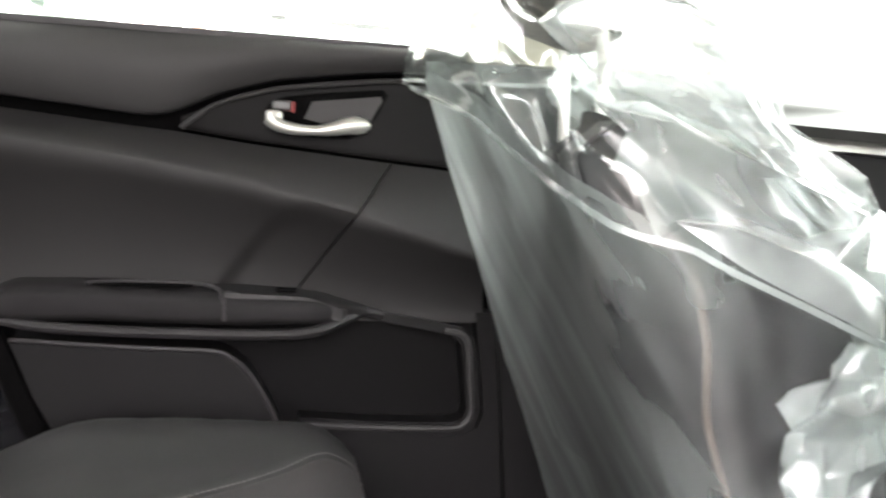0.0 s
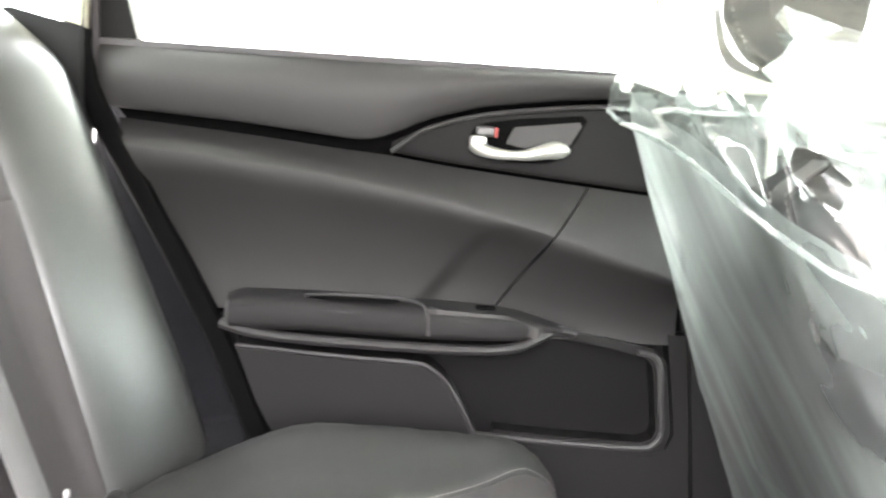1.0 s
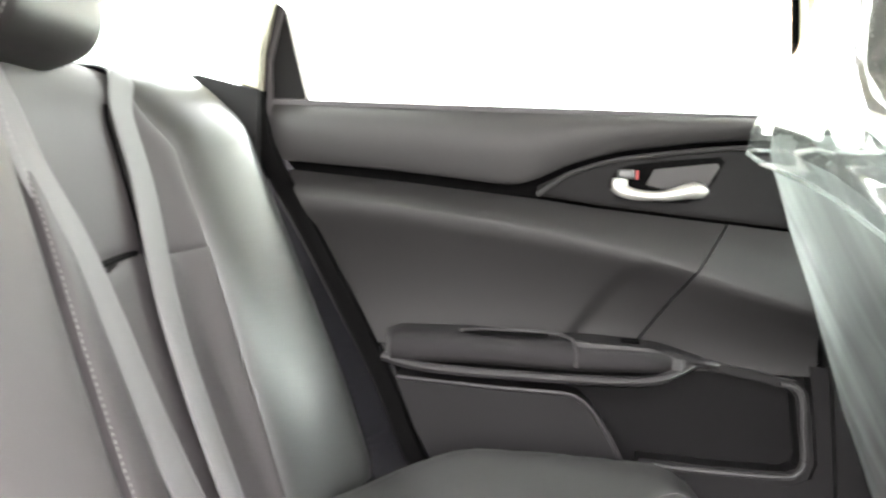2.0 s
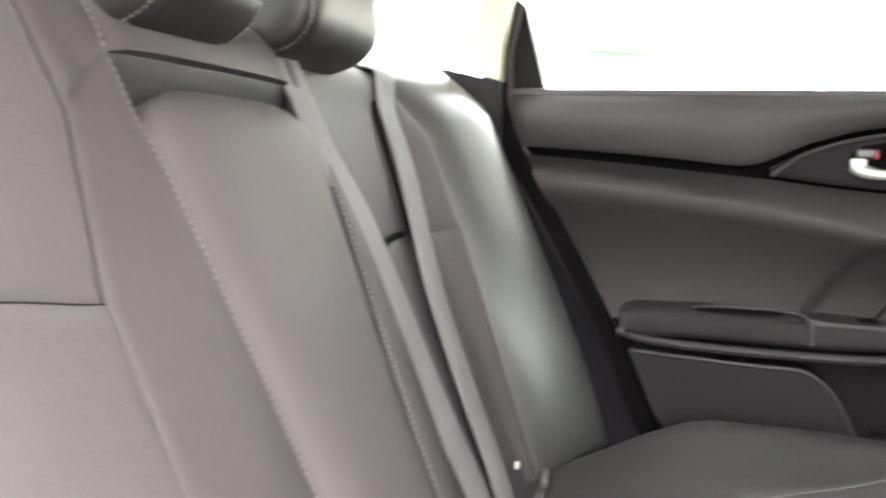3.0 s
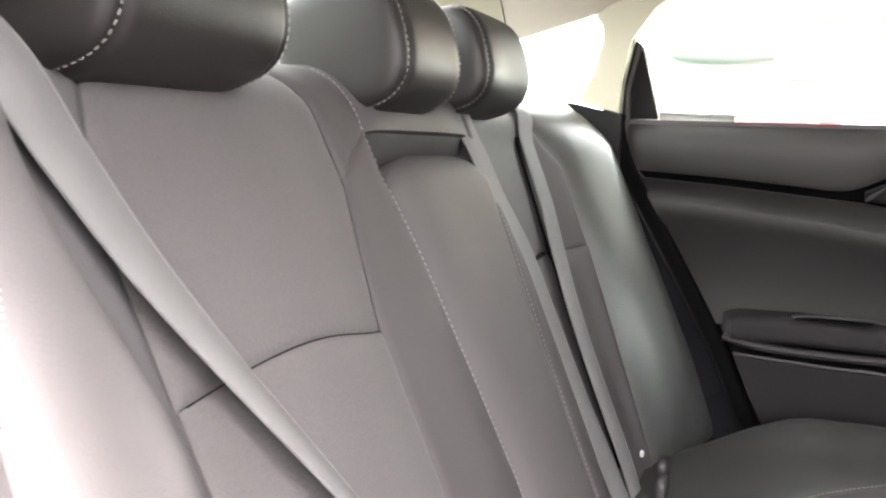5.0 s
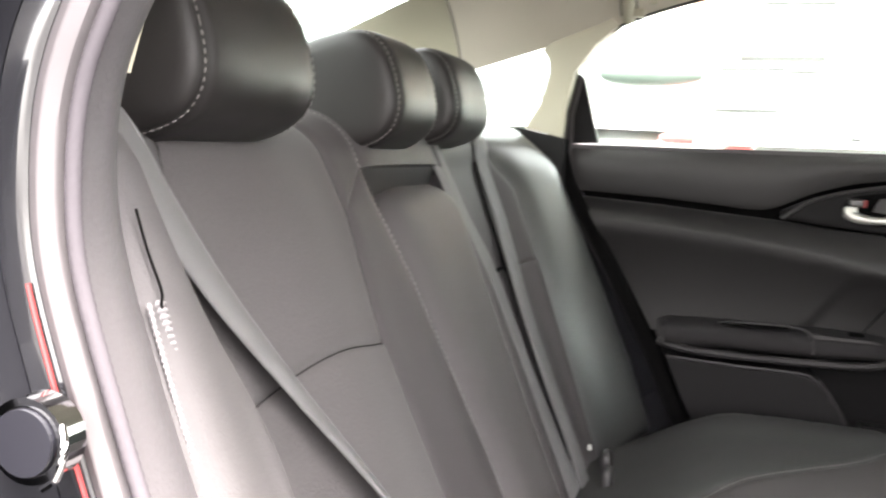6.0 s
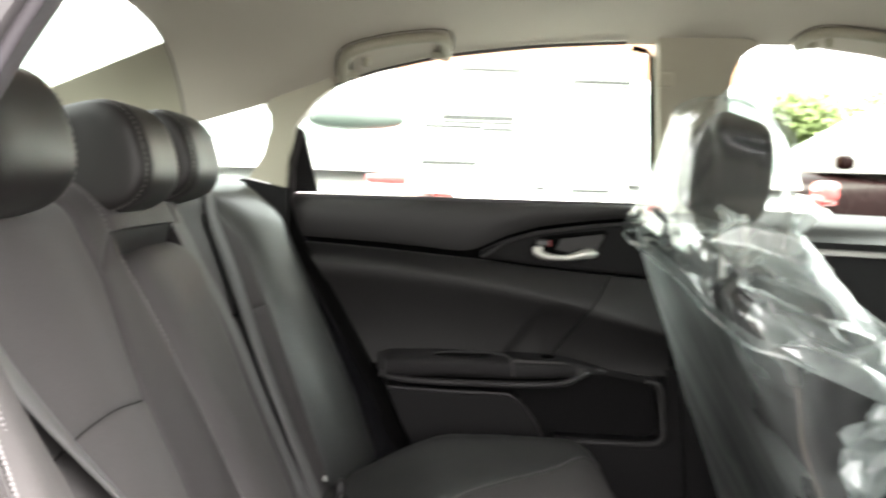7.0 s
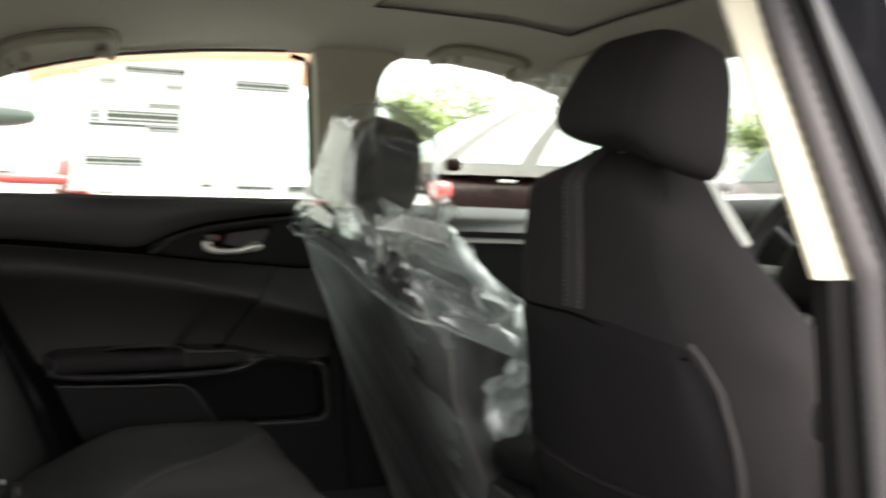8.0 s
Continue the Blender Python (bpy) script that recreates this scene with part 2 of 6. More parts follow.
M_TYRE = material("tyre_rubber", (0.025, 0.025, 0.025), 0.85, vary=0.1)
M_BRICK = material("orange_stucco", (0.44, 0.25, 0.155), 0.9, grain=0.5, scale=30, vary=0.12, stain=0.6, bump=0.3)
M_LEAF = material("leaves", (0.15, 0.20, 0.06), 0.7, grain=0.4, scale=8, vary=0.35, stain=0.5)
M_BARK = material("bark", (0.12, 0.09, 0.06), 0.9, vary=0.2)


# ---- building helpers ----
def finish(name, verts, faces, mat, parent=None, label="", smooth=True, sharp=42):
    me = bpy.data.meshes.new(name)
    me.from_pydata([tuple(v) for v in verts], [], faces)
    me.materials.append(mat)
    bm = bmesh.new()
    bm.from_mesh(me)
    bmesh.ops.remove_doubles(bm, verts=bm.verts, dist=1e-6)
    bmesh.ops.recalc_face_normals(bm, faces=bm.faces)
    for f in bm.faces:
        f.smooth = smooth
    bm.to_mesh(me)
    bm.free()
    ob = new(name, me)
    if smooth:
        me.set_sharp_from_angle(angle=radians(sharp))
    ob.parent = parent
    if label:
        ob["label"] = label
    return ob


def thing(name, label, category, group="", kind="", at=(0, 0, 0)):
    ob = new(name)
    ob.location = at
    ob.empty_display_size = 0.05
    return tagged(ob, label, category, group, kind)


def held(ob, parent):
    """Parent ob, keeping its place in the world, to an Empty that is only moved."""
    ob.parent = parent
    ob.matrix_parent_inverse = Matrix.Translation(-parent.location)
    return ob


def S(a, b, x):
    t = min(1.0, max(0.0, (x - a) / (b - a)))
    return t * t * (3 - 2 * t)


def lerp_table(table, x):
    if x <= table[0][0]:
        return table[0][1]
    for (x0, y0), (x1, y1) in zip(table, table[1:]):
        if x <= x1:
            return y0 + (y1 - y0) * (x - x0) / (x1 - x0)
    return table[-1][1]


def spline(points, n=8):
    """Catmull-Rom through points."""
    P = [Vector(p) for p in points]
    P = [2 * P[0] - P[1]] + P + [2 * P[-1] - P[-2]]
    out = []
    for i in range(1, len(P) - 2):
        for k in range(n):
            t = k / n
            a, b, c, d = P[i - 1], P[i], P[i + 1], P[i + 2]
            out.append(0.5 * ((2 * b) + (c - a) * t + (2 * a - 5 * b + 4 * c - d) * t * t + (3 * b - a - 3 * c + d) * t ** 3))
    out.append(P[-2])
    return out


def grid(f, nu, nv, wrap=False):
    vs = [f(i / (nu if wrap else nu - 1), j / (nv - 1)) for j in range(nv) for i in range(nu)]
    fs = []
    for j in range(nv - 1):
        for i in range(nu if wrap else nu - 1):
            k = (i + 1) % nu
            fs.append((j * nu + i, j * nu + k, (j + 1) * nu + k, (j + 1) * nu + i))
    return vs, fs


def sheet(f, nu, nv, depth):
    """A patch f(u, v) -> (place, normal), dipping at its edges, with a skirt of that depth and a back."""
    vs, fs = grid(lambda u, v: f(u, v)[0], nu, nv)
    n0 = len(vs)
    fs += [tuple(n0 + k for k in q) for q in fs]
    for k in range(n0):
        p, n = f((k % nu) / (nu - 1), (k // nu) / (nv - 1))
        vs.append(Vector(p) - Vector(n) * depth)
    ring = [i for i in range(nu)] + [j * nu + nu - 1 for j in range(1, nv)] + [(nv - 1) * nu + i for i in range(nu - 2, -1, -1)] + [j * nu for j in range(nv - 2, 0, -1)]
    for a, b in zip(ring, ring[1:] + ring[:1]):
        fs.append((a, b, n0 + b, n0 + a))
    return vs, fs


def tube(points, r, seg=10, flat=1.0, up=(0, 0, 1)):
    P = [Vector(p) for p in points]
    vs, fs = [], []
    for i, p in enumerate(P):
        d = (P[min(i + 1, len(P) - 1)] - P[max(i - 1, 0)]).normalized()
        s = d.cross(Vector(up))
        s = s.normalized() if s.length > 1e-5 else Vector((1, 0, 0))
        t = s.cross(d).normalized()
        rr = r[i] if isinstance(r, (list, tuple)) else r
        for k in range(seg):
            a = 2 * math.pi * k / seg
            vs.append(p + s * math.cos(a) * rr + t * math.sin(a) * rr * flat)
    for i in range(len(P) - 1):
        for k in range(seg):
            k2 = (k + 1) % seg
            fs.append((i * seg + k, i * seg + k2, (i + 1) * seg + k2, (i + 1) * seg + k))
    fs.append(tuple(range(seg)))
    fs.append(tuple((len(P) - 1) * seg + k for k in range(seg)))
    return vs, fs


def ribbon(points, across, width, thick):
    """A flat strap along points; across: its width's direction, one vector or one for each point."""
    P = [Vector(p) for p in points]
    vs, fs = [], []
    for i, p in enumerate(P):
        d = (P[min(i + 1, len(P) - 1)] - P[max(i - 1, 0)]).normalized()
        a = Vector(across[i] if isinstance(across, list) else across)
        a = (a - d * a.dot(d)).normalized()
        n = a.cross(d).normalized()
        w = width / 2
        for s, h in ((-1, 0.15), (-0.94, 0.5), (0.94, 0.5), (1, 0.15), (1, -0.15), (0.94, -0.5), (-0.94, -0.5), (-1, -0.15)):
            vs.append(p + a * s * w + n * h * thick)
    for i in range(len(P) - 1):
        for k in range(8):
            k2 = (k + 1) % 8
            fs.append((i * 8 + k, i * 8 + k2, (i + 1) * 8 + k2, (i + 1) * 8 + k))
    fs.append(tuple(range(8)))
    fs.append(tuple((len(P) - 1) * 8 + k for k in range(8)))
    return vs, fs


def prism(poly, place, d0, d1):
    """A polygon of (a, b) pairs swept between depths d0 and d1; place(a, b, d) gives the point."""
    n = len(poly)
    vs = [place(a, b, d0) for a, b in poly] + [place(a, b, d1) for a, b in poly]
    fs = [tuple(range(n)), tuple(range(n, 2 * n))] + [(i, (i + 1) % n, n + (i + 1) % n, n + i) for i in range(n)]
    return vs, fs


def frame_prism(outer, inner, place, d0, d1):
    """A ring between two polygons of as many points, swept."""
    n = len(outer)
    vs = [place(a, b, d) for d in (d0, d1) for poly in (outer, inner) for a, b in poly]
    fs = []
    for i in range(n):
        j = (i + 1) % n
        o0, i0, o1, i1 = 0, n, 2 * n, 3 * n
        fs += [(o0 + i, o0 + j, i0 + j, i0 + i), (o1 + i, o1 + j, i1 + j, i1 + i), (o0 + i, o0 + j, o1 + j, o1 + i), (i0 + i, i0 + j, i1 + j, i1 + i)]
    return vs, fs


def softbox(centre, size, power=4.0, m=None, nu=32, nv=18):
    """A rounded block (superellipsoid)."""
    def sg(v, e):
        return math.copysign(abs(v) ** e, v)
    e = 2.0 / power
    vs, fs = [], []

    def f(u, v):
        a, b = 2 * math.pi * u, math.pi * (v - 0.5)
        p = Vector((size[0] / 2 * sg(math.cos(b), e) * sg(math.cos(a), e), size[1] / 2 * sg(math.cos(b), e) * sg(math.sin(a), e), size[2] / 2 * sg(math.sin(b), e)))
        if m:
            p = m @ p
        return p + Vector(centre)
    vs, fs = grid(f, nu, nv, wrap=True)
    return vs, fs


def block(centre, size, bevel=0.004, m=None):
    bm = bmesh.new()
    bmesh.ops.create_cube(bm, size=1)
    bmesh.ops.scale(bm, vec=size, verts=bm.verts)
    if bevel:
        bmesh.ops.bevel(bm, geom=list(bm.edges), offset=bevel, segments=3, affect="EDGES", profile=0.5)
    if m:
        bmesh.ops.transform(bm, matrix=m, verts=bm.verts)
    bm.verts.index_update()
    vs = [v.co + Vector(centre) for v in bm.verts]
    fs = [tuple(v.index for v in f.verts) for f in bm.faces]
    bm.free()
    return vs, fs


def join(*pieces):
    vs, fs = [], []
    for v, f in pieces:
        o = len(vs)
        vs += list(v)
        fs += [tuple(i + o for i in q) for q in f]
    return vs, fs


def stitches(points, normal, length=0.006, gap=0.004, r=0.0011):
    """Short threads along a seam."""
    P = [Vector(p) for p in points]
    out, carry = [], 0.0
    for a, b in zip(P, P[1:]):
        L = (b - a).length
        d = (b - a) / max(L, 1e-9)
        s = carry
        while s < L:
            out.append(tube([a + d * s, a + d * min(s + length * 0.5, s + length), a + d * (s + length)], r, 5))
            s += length + gap
        carry = s - L
    vs, fs = join(*out)
    return [v + Vector(normal) * r * 0.6 for v in vs], fs


# ---- ground ----
vs, fs = grid(lambda u, v: Vector(((u - 0.5) * 3000, (v - 0.5) * 3000, 0)), 9, 9)
tagged(finish("ground", vs, fs, M_ASPHALT, smooth=False), "grey asphalt of a car lot", "ground", kind="structure")

# ---- rear seat: back ----
LINE, ARC = 0.563, 0.07


def profile(q):
    """Along the seat back's middle line from its foot: place (x, z) and normal."""
    if q <= LINE:
        return 0.0626 - 0.4027 * q, 0.40 + 0.9153 * q, 0.9153, 0.4027
    a = math.atan2(0.4027, 0.9153) + (q - LINE) / ARC
    x, z = 0.0626 - 0.4027 * LINE - 0.9153 * ARC, 0.40 + 0.9153 * LINE - 0.4027 * ARC
    return x + ARC * math.cos(a), z + ARC * math.sin(a), math.cos(a), math.sin(a)


def qz(z):
    return (z - 0.40) / 0.9153


def bolster(a, q, side=1):
    if side < 0:
        up = S(0.34, 0.52, q)
        h = (0.057 * S(0.52 + 0.045 * up, 0.605 + 0.045 * up, a) + 0.022 * S(0.60, 0.69, a)) * (1 - 0.85 * S(0.535, 0.62, q))
        h += 0.012 * math.sin(math.pi * S(0.22, 0.5, a)) * (1 - S(0.52, 0.6, q))
    else:
        h = 0.10 * (0.5 * S(0.46, 0.64, a) + 0.5 * min(1.0, max(0.0, (a - 0.465) / 0.18))) * (1 - 0.85 * S(0.50, 0.67, q)) * (0.92 + 0.08 * S(0.0, 0.15, q))
        h -= 0.015 * S(0.17, 0.24, a) * (1 - S(0.46, 0.55, a)) * (1 - S(0.54, 0.6, q))
    edge, fall = (0.605, 0.085) if side > 0 else (0.690, 0.05)
    if a > edge:
        h -= 0.11 * ((a - edge) / fall) ** 2
    return h


def on_back(a, q, side, extra=0.0):
    x, z, nx, nz = profile(q)
    h = bolster(a, q, side) + extra
    return Vector((x + nx * h, C + side * a, z + nz * h)), Vector((nx, 0, nz))


def back_patch(a0, a1, q0, q1, side, lift=0.0, pillow=0.014, nu=26, nv=46, depth=0.05, reach=0.009):
    """A cushion panel between the seams a0(q) and a1(q) and q0(a) to q1(a)."""
    def f(u, v):
        am = a0(0.3) + (a1(0.3) - a0(0.3)) * u
        q = q0(am) + (q1(am) - q0(am)) * v
        lo, hi = a0(q), a1(q)
        a = lo + (hi - lo) * u
        edge = min(u * (hi - lo), (1 - u) * (hi - lo), v * (q1(am) - q0(am)), (1 - v) * (q1(am) - q0(am)))
        return on_back(a, q, side, lift - pillow * math.exp(-edge / reach))
    def warp(t):
        return t + 0.0 if t in (0, 1) else 0.5 - 0.5 * math.cos(math.pi * t)
    return sheet(lambda u, v: f(warp(u), warp(v)), nu, nv, depth)


K = lambda c: (lambda _: c)
seam_in = lambda q: lerp_table([(0.0, 0.215), (0.25, 0.232), (0.37, 0.237), (0.5, 0.205), (0.58, 0.215), (0.66, 0.25)], q)
seam_out = lambda q: lerp_table([(0.0, 0.49), (0.37, 0.515), (0.5, 0.52), (0.66, 0.47)], q)
stitch_a = lambda q: lerp_table([(0.0, 0.10), (0.19, 0.105), (0.3, 0.118), (0.42, 0.135), (0.55, 0.152), (0.66, 0.16)], q)
cross = lambda a: qz(0.7335 + 0.014 * math.sin(math.pi * S(0.2, 0.56, a)) ** 0.8)
TOP = LINE + 0.118

seat_back = thing("rear_bench", "dark grey cloth and vinyl rear bench with fold-down centre armrest", "rear seat", at=(0, C, 0.4))


def seat_part(name, geo, mat, label="", owner=None):
    return held(finish(name, geo[0], geo[1], mat, None, label), owner or seat_back)


strip_lift = lambda a, q: 0.003 + 0.014 * S(0.0, 0.09, seam_in(q) - a) * (1 - 0.6 * S(0.56, 0.66, q))


def strip_patch(a0, q0, q1, side):
    """The padded strip beside the armrest: level with the insert at its seam, higher towards the middle."""
    def f(u, v):
        u, v = 0.5 - 0.5 * math.cos(math.pi * u), 0.5 - 0.5 * math.cos(math.pi * v)
        am = a0(0.3) + (seam_in(0.3) - a0(0.3)) * u
        q = q0(am) + (q1(am) - q0(am)) * v
        lo, hi = a0(q), seam_in(q)
        a = lo + (hi - lo) * u
        edge = min(u * (hi - lo), (1 - u) * (hi - lo), v * (q1(am) - q0(am)) + 0.002, (1 - v) * (q1(am) - q0(am)) + 0.002)
        return on_back(a, q, side, strip_lift(a, q) - 0.006 * math.exp(-edge / 0.006))
    return sheet(f, 26, 46, 0.05)


for side in (-1, 1):
    # far inserts get a darker colour, in place of the dimmer light there
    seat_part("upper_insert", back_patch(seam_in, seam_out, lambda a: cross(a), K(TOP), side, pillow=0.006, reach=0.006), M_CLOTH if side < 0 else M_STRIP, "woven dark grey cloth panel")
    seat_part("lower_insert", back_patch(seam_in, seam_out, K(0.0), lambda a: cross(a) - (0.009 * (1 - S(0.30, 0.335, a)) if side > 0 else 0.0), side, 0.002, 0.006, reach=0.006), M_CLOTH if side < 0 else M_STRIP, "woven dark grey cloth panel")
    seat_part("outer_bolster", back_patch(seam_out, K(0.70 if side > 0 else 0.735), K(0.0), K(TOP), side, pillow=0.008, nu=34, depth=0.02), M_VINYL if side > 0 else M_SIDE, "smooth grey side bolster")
    strip_edge = stitch_a if side < 0 else (lambda q: stitch_a(q) + 0.012)
    seat_part("inner_strip", strip_patch(strip_edge, K(0.0), lambda a: qz(0.862 + 0.35 * (0.235 - a)), side), M_STRIP)
    seat_part("shoulder_strip", strip_patch(stitch_a, lambda a: qz(0.862 + 0.35 * (0.235 - a)), K(TOP), side), M_STRIP)
    line = [on_back(stitch_a(q) + 0.006, q, side, strip_lift(stitch_a(q) + 0.006, q) - 0.001)[0] for q in [0.02 + 0.6 * i / 120 for i in range(121)]]
    vs, fs = stitches(line, (0.9, 0, 0.4), 0.0034, 0.003, 0.00034)
    slot = [on_back(a, cross(a), side, -0.0055 if side < 0 else -0.0012)[0] for a in [0.235 + (0.27 if side < 0 else 0.135) * i / 20 for i in range(21)]]
    seat_part("seam_slot", tube(slot, 0.0016 if side < 0 else 0.0036, 6), M_GAP, "dark seam between the panels")
    seat_part("stitching", (vs, fs), M_THREAD, "pale stitched seam thread")

arm_top = lambda a: qz(0.879 - 0.030 * (abs(a) / 0.135) ** 6)


def centre_panel(q0, q1, lift, pillow, wide, reach=0.012):
    def f(u, v):
        u, v = 0.5 - 0.5 * math.cos(math.pi * u), 0.5 - 0.5 * math.cos(math.pi * v)
        q = q0(0) + (q1(0) - q0(0)) * v
        lim = stitch_a(q) - wide
        a = lim * (2 * u - 1)
        q = q0(a) + (q1(a) - q0(a)) * v
        edge = min(u * 2 * lim, (1 - u) * 2 * lim, (1 - v) * (q1(a) - q0(a)), v * (q1(a) - q0(a)) + 0.02)
        h = lift * (1 - (2 * abs(u - 0.5)) ** 4 * 0.3) - pillow * math.exp(-edge / reach)
        x, z, nx, nz = profile(q)
        return Vector((x + nx * h, C + a, z + nz * h)), Vector((nx, 0, nz))
    return sheet(f, 26, 40, 0.06)


seat_part("centre_armrest", centre_panel(K(0.0), arm_top, 0.032, 0.024, 0.003, 0.016), M_REAR_ARM, "folded-up padded centre armrest")
def recess(u, v):
    """The hollow over the folded armrest, turning in behind its top."""
    q = 0.560 - 0.055 * v
    a = (stitch_a(q) - 0.001) * (2 * u - 1)
    x, z, nx, nz = profile(q)
    h = 0.010 - 0.040 * v ** 1.4 - 0.006 * math.exp(-min(u, 1 - u) / 0.06)
    return Vector((x + nx * h, C + a, z + nz * h)), Vector((nx, 0, nz))


# darker than the strips around it: the hollow's shade is in the colour
seat_part("armrest_recess", sheet(recess, 20, 10, 0.01), M_EDGE, "hollow over the folded armrest")
seat_part("centre_top", centre_panel(K(qz(0.902)), K(TOP), 0.017, 0.012, 0.003), M_STRIP)
vs, fs = sheet(lambda u, v: (Vector((profile(v * 0.66)[0] - 0.03, C + 0.66 * (2 * u - 1), profile(v * 0.66)[1])), Vector((0.9, 0, 0.4))), 12, 16, 0.05)
seat_part("back_frame", (vs, fs), M_EDGE, "dark backing of the seat")

# ---- rear headrests ----
def rear_headrest(y, tilt, w, deep, z0, label):
    rest = thing("rear_headrest", label, "headrest", "headrests of the rear seat", at=(-0.19, y, 0.93))
    turn = pose(0, 0, 0, 0, tilt, 0)
    seam = w / 2 - 0.013

    def f(u, v):
        a, b = 2 * math.pi * u, math.pi * (v - 0.5)
        def sg(t, e):
            return math.copysign(abs(t) ** e, t)
        yy = w / 2 * sg(math.sin(b), 0.34)
        r = abs(math.cos(b)) ** 0.22
        x = deep * r * sg(math.cos(a), 0.62)
        z = 0.068 * r * sg(math.sin(a), 0.60)
        if x > 0:
            x += 0.010 * r * (1 - (z / 0.068) ** 2)
        groove = math.exp(-((abs(yy) - seam + 0.004) / 0.004) ** 2)
        x, z = x * (1 - 0.045 * groove), z * (1 - 0.045 * groove)
        return turn @ Vector((x, yy, z)) + Vector((-0.192, y, z0))
    def ring(dv):
        return [f(i / 64, dv) for i in range(65)]
    bodyv, bodyf = grid(f, 40, 44, wrap=True)
    held(finish("pad", bodyv, bodyf, M_REST), rest)
    # the stitched seams round the pad
    for sgn in (-1, 1):
        loop = []
        for i in range(81):
            a = 2 * math.pi * i / 80
            def sg(t, e):
                return math.copysign(abs(t) ** e, t)
            yy = sgn * seam
            r = (1 - (abs(yy) / (w / 2)) ** (2 / 0.34)) ** 0.11
            x = deep * r * sg(math.cos(a), 0.62)
            z = 0.068 * r * sg(math.sin(a), 0.60)
            if x > 0:
                x += 0.010 * r * (1 - (z / 0.068) ** 2)
            loop.append(turn @ Vector((x * 1.0, yy, z * 1.0)) + Vector((-0.192, y, z0)))
        vs, fs = stitches(loop, (0, 0, 0), 0.0034, 0.0030, 0.00055)
        held(finish("stitching", vs, fs, M_THREAD, None, "pale stitched seam thread"), rest)
    for dy in (-0.05, 0.05):
        vs, fs = tube([(-0.205, y + dy, 0.90), (-0.2, y + dy, 0.95)], 0.006, 10)
        held(finish("post", vs, fs, M_CHROME, None, "slim metal post"), rest)
    return rest


for y, w, deep, z0, label in ((C - 0.430, 0.208, 0.062, 0.991, "low dark vinyl headrest with pale side stitching"), (C - 0.056, 0.168, 0.068, 0.984, "narrow deep middle headrest in dark vinyl"), (C + 0.225, 0.205, 0.062, 0.995, "low dark vinyl headrest with pale side stitching")):
    rear_headrest(y, -16, w, deep, z0, label)

# ---- rear seat: cushion ----
cushion = seat_back


def seat_z(x, y):
    a = abs(y - C)
    z = 0.406 + 0.075 * S(0.02, 0.30, x + 0.25 * max(0.0, a - 0.5)) + 0.006 * math.sin(math.pi * S(0.1, 0.55, x))
    z += 0.014 * S(0.40, 0.52, a) * S(0.05, 0.25, x)
    z -= 0.010 * math.exp(-((a - 0.17) / 0.05) ** 2) + 0.012 * (1 - S(0.10, 0.2, a)) * 0
    if x > 0.49:
        z -= 0.9 * (x - 0.49) ** 2 / 0.1 + 0.12 * S(0.55, 0.60, x)
    if a > 0.54:
        z -= 0.10 * ((a - 0.54) / 0.08) ** 2
    return z


def cushion_patch(y0, y1, x0, x1, side, pillow=0.008, lift=0.0, nu=26, nv=34):
    """A panel of the seat between the curves y0(x) and y1(x)."""
    def f(u, v):
        u, v = 0.5 - 0.5 * math.cos(math.pi * u), 0.5 - 0.5 * math.cos(math.pi * v)
        x = x0 + (x1 - x0) * v
        a, b = y0(x), y1(x)
        y = C + side * (a + (b - a) * u)
        edge = min(u * abs(b - a), (1 - u) * abs(b - a), v * (x1 - x0) + 0.01, (1 - v) * (x1 - x0) + 0.02)
        return Vector((x, y, seat_z(x, y) + lift - pillow * math.exp(-edge / 0.007))), Vector((0, 0, 1))
    return sheet(f, nu, nv, 0.07)


diag = lambda x: lerp_table([(0.03, 0.05), (0.11, 0.08), (0.20, 0.17), (0.35, 0.30), (0.43, 0.372), (0.515, 0.465), (0.6, 0.52)], x)
for side in (-1, 1):
    held(finish("outer_panel", *cushion_patch(diag, K(0.62), 0.03, 0.60, side), M_CUSHION, None, "smooth grey side panel"), cushion)
    held(finish("insert", *cushion_patch(K(0.0), diag, 0.27, 0.60, side, 0.006), M_CUSHION_CLOTH, None, "woven dark grey cloth panel"), cushion)
    held(finish("rear_insert", *cushion_patch(K(0.0), diag, 0.03, 0.27, side, 0.006, nv=20), M_CUSHION_CLOTH, None, "woven dark grey cloth panel"), cushion)
    line = [Vector((x, C + side * (diag(x) + 0.006), seat_z(x, C + side * diag(x)) - 0.002)) for x in [0.06 + 0.5 * i / 90 for i in range(91)]]
    held(finish("stitching", *stitches(line, (0, 0, 1), 0.004, 0.003, 0.0005), M_THREAD, None, "stitched seam thread"), cushion)
vs, fs = prism([(0.0, 0.30), (0.58, 0.30), (0.575, 0.40), (0.3, 0.42), (0.0, 0.36)], lambda a, b, d: Vector((a, d, b)), C - 0.60, C + 0.60)
held(finish("base", vs, fs, M_DARK, None, "dark seat base", smooth=False), cushion)

